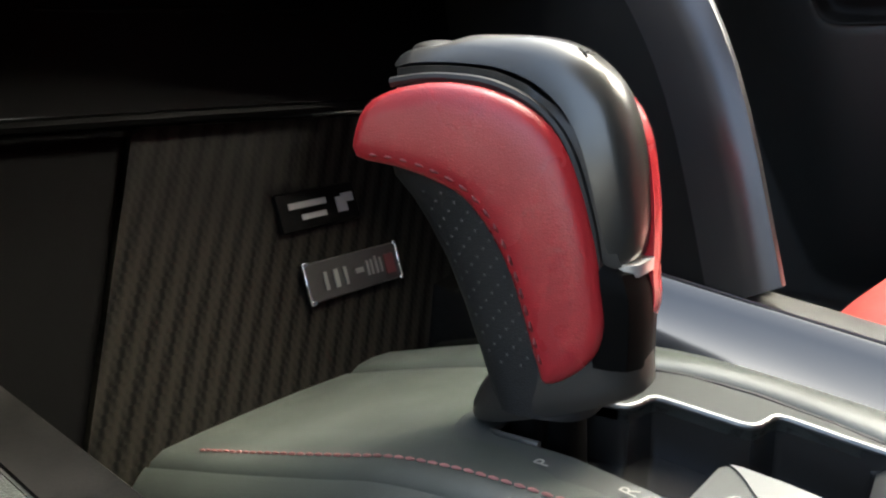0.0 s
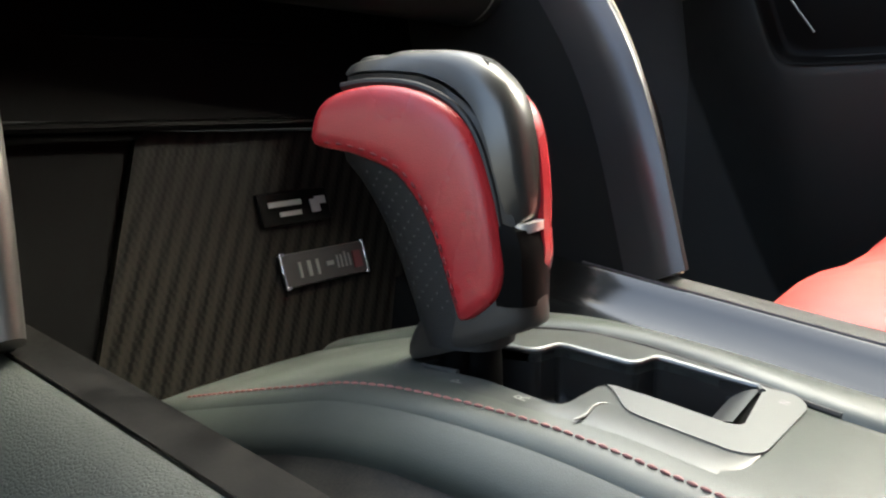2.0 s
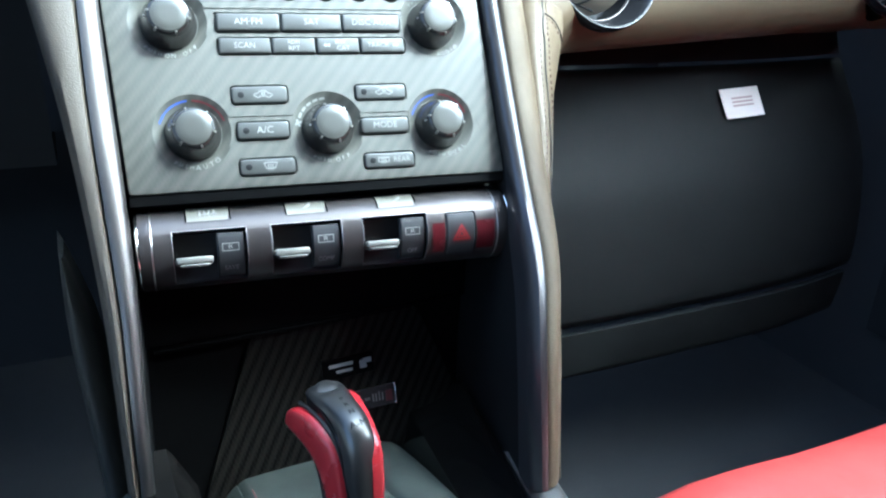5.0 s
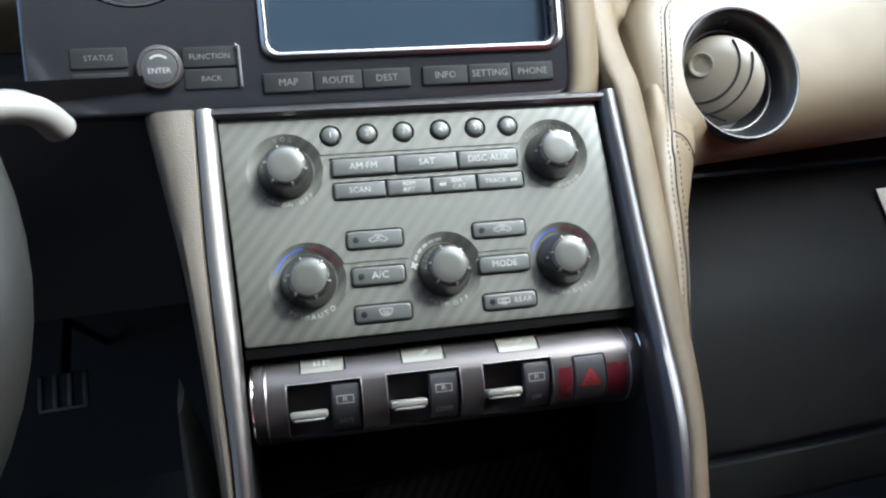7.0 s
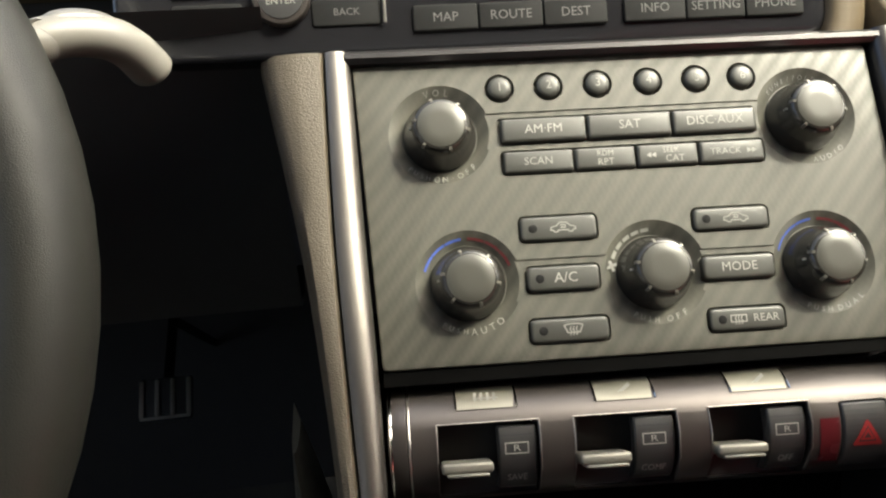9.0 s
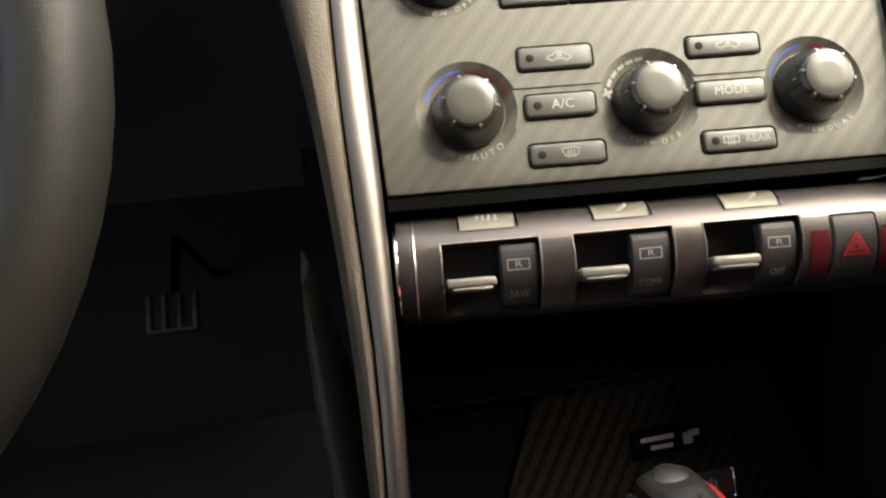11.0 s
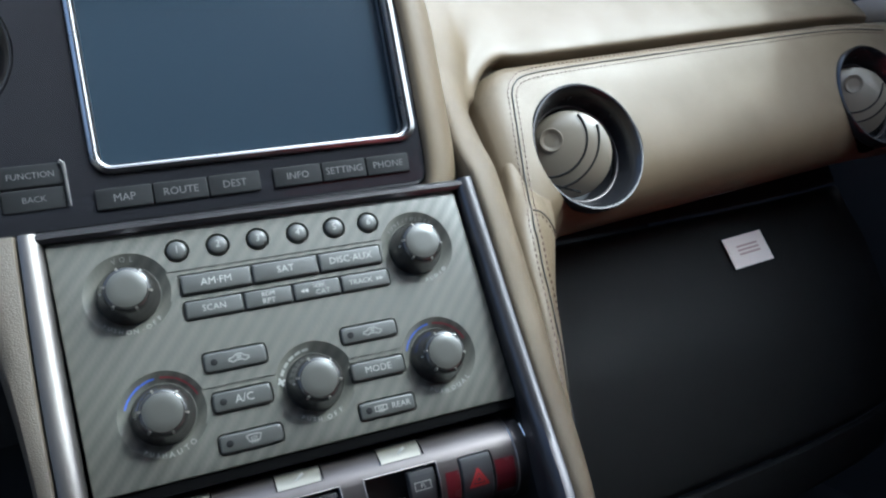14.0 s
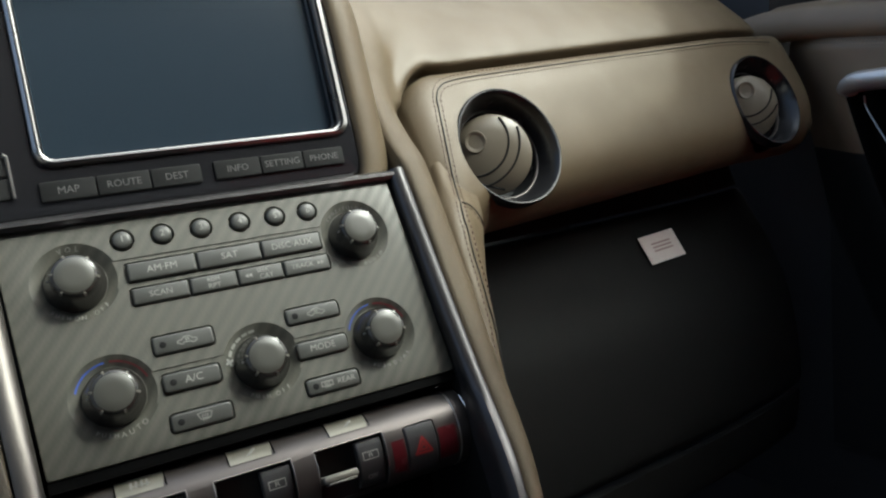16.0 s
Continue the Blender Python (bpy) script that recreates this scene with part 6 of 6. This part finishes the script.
VENT_BLACK = plastic("polished_black_vent_plastic", (0.010, 0.010, 0.011), 0.24, strength=0.03)
VENT_GREY = plastic("grey_vent_plastic", (0.112, 0.096, 0.071), 0.4)
air_vent(vent_pose(*VENTS[0]), (10, 0, -30))
air_vent(vent_pose(*VENTS[1]), (14, 42, -22))
air_vent(DISPLAY_AT @ pose(-0.163, 0.001, 0.068) @ Matrix.Scale(0.79, 4), (6, -20, 10))


def glovebox():
    root = thing("glovebox", "dark grained glovebox lid under the dashboard", "glovebox")
    prof = smooth_path([(0.0, 0.200, 0.590), (0.0, 0.186, 0.550), (0.0, 0.1625, 0.507), (0.0, 0.1420, 0.477), (0.0, 0.122, 0.44), (0.0, 0.106, 0.40), (0.0, 0.094, 0.34), (0.0, 0.090, 0.28), (0.0, 0.10, 0.20)], 8)

    def sheet(points):
        """A moulded panel across the passenger side; its edges curl in."""
        rows = []
        for x in [0.17 + 0.03 * i for i in range(21)]:
            row = [(x, p.y + 0.02 * abs((x - 0.47) / 0.3) ** 3, p.z) for p in points]
            (x0, y0, z0), (x1, y1, z1) = row[0], row[-1]
            rows.append([(x0, y0 + 0.008, z0 + 0.001), (x0, y0 + 0.0015, z0)] + row[1:-1] + [(x1, y1 + 0.0015, z1), (x1, y1 + 0.008, z1 - 0.001)])
        bm = loft(rows, ring=False)
        bmesh.ops.solidify(bm, geom=bm.faces[:], thickness=-0.004)
        return bm

    part("upper_trim", sheet(prof[:12]), GLOVEBOX, root, "dark strip above the lid", 70)
    part("lid", sheet(prof[12:58]), GLOVEBOX, root, sharp=70)
    part("lower_trim", sheet(prof[58:]), GLOVEBOX, root, "dark strip below the lid", 70)


glovebox()


def sticker():
    a, b, c = Vector((0.525, 0.1555, 0.505)), Vector((0.580, 0.1535, 0.508)), Vector((0.583, 0.1330, 0.477))
    ex = (b - a).normalized()
    n = ex.cross(c - b).normalized()
    ez = n.cross(ex) if n.cross(ex).z > 0 else -n.cross(ex)
    ey = ez.cross(ex)
    m = Matrix((ex, ey, ez)).transposed().to_4x4()
    m.translation = a
    root = thing("paper_sticker", "white paper sticker with two grey lines on the glovebox", "sticker", m)
    part("paper", box(0, 0.056, -0.0004, 0.0004, -0.0355, 0.0), PAPER, root)
    for z in (-0.012, -0.0165, -0.021):
        part("print_bar", box(0.014, 0.044, -0.0008, -0.0005, z - 0.0012, z + 0.0010), STICKER_PRINT, root)


sticker()


def door():
    root = thing("passenger_door", "grey leather door panel with a satin metal pull and stitched sill", "car door")
    # pull recess, (y, z), going round with its inside on the right
    hollow = [(0.056, 0.664), (-0.30, 0.684), (-0.26, 0.470), (-0.010, 0.470)]

    def depth(y, z):
        """How far inside the pull recess a place lies."""
        d = []
        for (a, b), (c, e) in zip(hollow, hollow[1:] + hollow[:1]):
            n = math.hypot(c - a, e - b)
            d.append(((c - a) * (z - b) - (y - a) * (e - b)) / n)
        low = min(d)
        return low - 0.010 * math.log(sum(math.exp(-(v - low) / 0.010) for v in d)) if low > -0.03 else low

    def seam_z(y):
        return 0.7065 + 0.10 * max(y, -0.3)

    def face(y, z):
        """Inner face of the panel; its front edge turns away towards the body."""
        edge = 0.100 - 0.62 * max(0.0, 0.700 - z) + 0.9 * max(0.0, 0.66 - z) ** 2
        turn = 0.014 * math.log(1 + math.exp(min((y - edge) / 0.014, 40)))
        top = 0.006 * step(-0.014, 0.0, z - seam_z(y))
        return 0.784 - 0.10 * (seam_z(y) - z) + 0.9 * max(0.0, 0.60 - z) ** 2 + turn * 0.9 + top

    ys = [-1.2, -0.9, -0.7, -0.5, -0.4, -0.34] + [-0.31 + 0.004 * i for i in range(117)]

    def sheet(z0, z1, n):
        """A strip of the face; z1 of None ends at the seam."""
        return loft([[(min(face(y, z) + 0.024 * step(-0.004, 0.012, depth(y, z)), 0.92), y, z) for y in ys for z in [z0 + ((z1 or seam_z(y)) - z0) * i / n]] for i in range(n + 1)], ring=False)

    part("panel", sheet(0.572, None, 36), LEATHER_DOOR_LIT, root, "grey-brown leather panel", 60)
    part("lower_panel", sheet(0.12, 0.571, 50), GLOVEBOX, root, "dark lower door trim", 60)
    for off in (0.0055, 0.0095):
        line = [(face(y, seam_z(y) - off) - 0.0003, y, seam_z(y) - off) for y in ys if -0.35 < y < 0.100]
        part("stitching", stitches(line, 0.0034, 0.0016, 0.0006), THREAD_PALE, root, "pale double stitching")
    # rolled leather sill above the seam
    sill = [(0.800, -0.004), (0.789, -0.0015), (0.783, 0.003), (0.781, 0.010), (0.783, 0.020), (0.787, 0.030), (0.793, 0.038), (0.812, 0.043), (0.93, 0.046)]
    part("sill_roll", loft([[(x + 0.10 * max(0.0, y - 0.12), y, seam_z(min(y, 0.12)) + d) for x, d in sill] for y in ys[:6] + [-0.25 + 0.02 * i for i in range(29)]], ring=False), LEATHER_DOOR_LIT, root, "grey-brown leather roll", 70)
    part("seam", tube([(face(y, seam_z(y) - 0.002) + 0.002, y, seam_z(y) - 0.0012) for y in ys if y < 0.11], 0.0016, 6), THREAD_DARK, root)
    # raised sill top, sloping up to a bright plate
    rows = []
    for y in [-1.2, -0.6, -0.3, -0.1, 0.0, 0.03, 0.05, 0.062, 0.072, 0.080, 0.086, 0.090]:
        k = 1 - step(0.040, 0.092, y)
        rows.append([(x + 0.012 * (1 - k), y, 0.742 + d * k) for x, d in ((0.793, -0.002), (0.792, 0.003), (0.794, 0.010), (0.799, 0.018), (0.806, 0.024), (0.814, 0.028), (0.826, 0.030), (0.86, 0.031), (0.93, 0.031))])
    part("sill_top", loft(rows, ring=False), LEATHER_DOOR_LIT, root, "grey-brown leather sill top", 70)
    part("sill_plate", box(0.818, 0.850, -0.24, 0.046, 0.768, 0.782, 0.003, 2), SILVER, root, "bright sill plate")
    part("latch_knob", lathe([(0.0075, -0.012), (0.0075, 0.006), (0.005, 0.009), (0.002, 0.0095)], 20, (0.835, 0.015, 0.792)), BLACK_PLASTIC, root, "black lock knob")
    oval = [(0.7995 + 0.0060 * math.sin(a), -0.012 + 0.045 * math.cos(a), 0.7615 + 0.0068 * math.sin(a)) for a in [2 * math.pi * i / 40 for i in range(40)]]
    bezel = part("switch_bezel", tube(oval, 0.0016, 8, closed=True), SILVER, root, "satin metal oval bezel")
    bm = bmesh.new()
    bm.faces.new([bm.verts.new((x - 0.0008, y, z + 0.0006)) for x, y, z in oval])
    part("switch", bm, BLACK_PLASTIC, bezel, sharp=0)
    for y in (0.006, -0.018):
        part("switch_rib", tube([(0.7945, y, 0.7575), (0.8040, y - 0.004, 0.7685)], 0.0016, 8), SILVER, bezel)
    # black lining of the recess and the metal pull over it
    mid_y, mid_z = -0.11, 0.57
    rim = []
    for i in range(96):
        c, q = math.cos(2 * math.pi * i / 96), math.sin(2 * math.pi * i / 96)
        near, far = 0.0, 0.4
        for _ in range(24):
            half = (near + far) / 2
            near, far = (half, far) if depth(mid_y + half * c, mid_z + half * q) > -0.003 else (near, half)
        rim.append((near * c, near * q))
    rows = []
    for k in (1.0, 0.985, 0.97, 0.955, 0.94, 0.92, 0.90, 0.86, 0.8, 0.6, 0.3, 0.02):
        ring = [(mid_y + k * a, mid_z + k * b) for a, b in rim]
        rows.append([(face(y, z) + 0.024 * step(-0.004, 0.012, depth(y, z)) - 0.0016, y, z) for y, z in ring])
    part("pull_recess", loft(rows, caps=False), SHADE_BLACK, root, "black recess behind the pull", 60)
    bar = smooth_path([(0.786, 0.052, 0.646), (0.782, 0.0475, 0.652), (0.779, 0.038, 0.6565), (0.777, 0.020, 0.6580), (0.776, -0.05, 0.6600), (0.776, -0.16, 0.6640), (0.780, -0.27, 0.668)], 6)
    part("pull_bar", tube(bar, lambda k: 0.0122 * min(1.0, 0.30 + 9 * k) ** 0.6, 16), PULL_METAL, root, "thick satin metal pull")
    inner = smooth_path([(face(y, z) + 0.010, y, z) for y, z in ((0.033, 0.640), (0.0310, 0.628), (0.022, 0.612), (0.005, 0.586), (-0.014, 0.556), (-0.050, 0.505))], 6)
    part("pull_edge", tube(inner, 0.0011, 8), SILVER, root, "thin bright edge inside the pull")


door()


def seat():
    root = thing("passenger_seat", "red leather passenger seat", "car seat")
    rows = []
    for y, zt, zb in ((-0.158, 0.250, 0.20), (-0.174, 0.288, 0.17), (-0.194, 0.309, 0.15), (-0.22, 0.3165, 0.14), (-0.27, 0.318, 0.14), (-0.34, 0.314, 0.14), (-0.45, 0.308, 0.14), (-0.62, 0.30, 0.14), (-0.78, 0.30, 0.14)):
        row = []
        for x, d in ((0.135, -0.13), (0.138, -0.06), (0.146, -0.028), (0.162, -0.009), (0.19, 0.002), (0.225, 0.007), (0.27, 0.006), (0.33, 0.001), (0.40, 0.0), (0.47, 0.001), (0.53, 0.007), (0.58, 0.006), (0.61, -0.008), (0.635, -0.03), (0.645, -0.13)):
            row.append((x, y, max(zt + d, zb)))
        rows.append(row)
    part("cushion", loft(rows, ring=False), RED_SEAT, root, "red leather cushion with raised bolsters", 70)
    rows = []
    for y, z, w in ((-0.72, 0.28, 0.25), (-0.76, 0.5, 0.26), (-0.80, 0.7, 0.25), (-0.84, 0.86, 0.20), (-0.86, 0.93, 0.13)):
        rows.append([(0.39 + w * math.copysign(abs(math.cos(a)) ** 0.6, math.cos(a)), y - 0.02 + 0.06 * math.sin(a), z) for a in [2 * math.pi * i / 24 for i in range(24)]])
    part("backrest", loft(rows), RED_SEAT, root, "red leather backrest", 70)
    part("base", box(0.16, 0.62, -0.74, -0.20, 0.0, 0.15, 0.01, 2), MATT_BLACK, root)


seat()


# ---- driver side ----
def steering_wheel():
    m = pose(-0.4035, -0.100, 0.583, -22.0)
    root = thing("steering_wheel", "dark leather steering wheel rim", "steering wheel", m)
    path = [(0.180 * math.cos(2 * math.pi * i / 64), 0.0, 0.180 * math.sin(2 * math.pi * i / 64)) for i in range(64)]
    part("rim", tube(path, 0.0165, 16, flat=1.25, up=(0, 1, 0), closed=True), LEATHER_WHEEL, root, "dark grey leather rim")
    part("hub", lathe([(0.06, -0.03), (0.065, 0.0), (0.055, 0.02), (0.02, 0.026)], 32), BLACK_PLASTIC, root)
    for a in (10, 170, 270):
        ca, sa = math.cos(radians(a)), math.sin(radians(a))
        part("spoke", tube([(0.05 * ca, 0.0, 0.05 * sa), (0.11 * ca, 0.006, 0.11 * sa), (0.178 * ca, 0.002, 0.178 * sa)], 0.012, 10, up=(0, 1, 0)), BLACK_PLASTIC, root)
    part("column", lathe([(0.035, -0.30), (0.035, -0.03)], 20), BLACK_PLASTIC, root)


steering_wheel()


def stalk():
    root = thing("column_stalk", "grey control stalk behind the steering wheel", "stalk")
    path = smooth_path([(-0.36, -0.062, 0.618), (-0.2440, -0.047, 0.6440), (-0.2310, -0.042, 0.6488), (-0.2210, -0.036, 0.6505), (-0.2110, -0.030, 0.6490), (-0.2050, -0.024, 0.6450), (-0.2010, -0.018, 0.6390), (-0.1990, -0.014, 0.6350)], 6)
    part("lever", tube(path, lambda k: 0.0082 + 0.0010 * k - 0.0070 * max(0, (k - 0.90) / 0.10) ** 3, 20, flat=0.9), plastic("grey_stalk", (0.17, 0.162, 0.145), 0.45), root)
    part("grip_pad", tube([q + Vector((0, -0.0008, 0.0044)) for q in path[14:27]], lambda k: 0.0034 + 0.0014 * math.sin(math.pi * k) ** 0.5, 12), plastic("satin_grey_pad", (0.125, 0.122, 0.115), 0.3), root, "smooth grey pad on top")
    part("collar", tube(path[9:11], 0.0090, 16), plastic("grey_stalk_collar", (0.13, 0.125, 0.115), 0.4), root)


stalk()


def driver_lower_dash():
    bm = loft([[(x, y, z) for y, z in ((0.02, 0.66), (0.06, 0.60), (0.10, 0.54), (0.14, 0.48), (0.20, 0.47), (0.3, 0.5))] for x in (-0.90, -0.6, -0.3, -0.158)], ring=False)
    root = thing("knee_panel", "plain dark knee panel under the steering column", "knee panel")
    part("panel", bm, MATT_BLACK, root)
    # rounded edge of the tunnel side, below the stack
    rows = []
    for k in range(9):
        f = k / 8
        x, y, z = -0.160 + 0.012 * f, -0.036 - 0.030 * f, 0.474 - 0.16 * f
        w = 0.15 + 0.75 * math.sin(0.5 * math.pi * min(1.0, f * 2.2))
        rows.append([(x + 0.016 * w, y + 0.030, z), (x + 0.010 * w, y + 0.006, z), (x + 0.004 * w, y + 0.001, z), (x, y, z), (x - 0.004 * w, y + 0.003, z), (x - 0.007 * w, y + 0.012, z), (x - 0.008 * w, y + 0.05, z)])
    part("tunnel_edge", loft(rows), LEATHER_WHEEL, root, "dark rounded leather edge", 70)


driver_lower_dash()


def brake_pedal():
    root = thing("brake_pedal", "dark brake pedal with bright metal ribs", "pedal", pose(-0.311, 0.39, 0.311, -38, 0, 0) @ Matrix.Scale(0.66, 4))
    part("pad", box(-0.039, 0.039, 0.0, 0.012, -0.033, 0.033, 0.004, 2), RUBBER, root)
    for x in (-0.034, -0.0115, 0.011, 0.034):
        part("rib", box(x - 0.003, x + 0.003, -0.005, 0.002, -0.026, 0.029, 0.001, 1), SILVER, root, "bright metal rib")
    part("bar", box(-0.036, 0.036, -0.0035, 0.002, -0.030, -0.0264), SILVER, root, "bright metal rib")
    part("arm", tube([(0, 0.01, 0.0), (0, 0.05, 0.14), (0.0, 0.62, 0.25)], 0.008, 8), SHADE_BLACK, root)


brake_pedal()
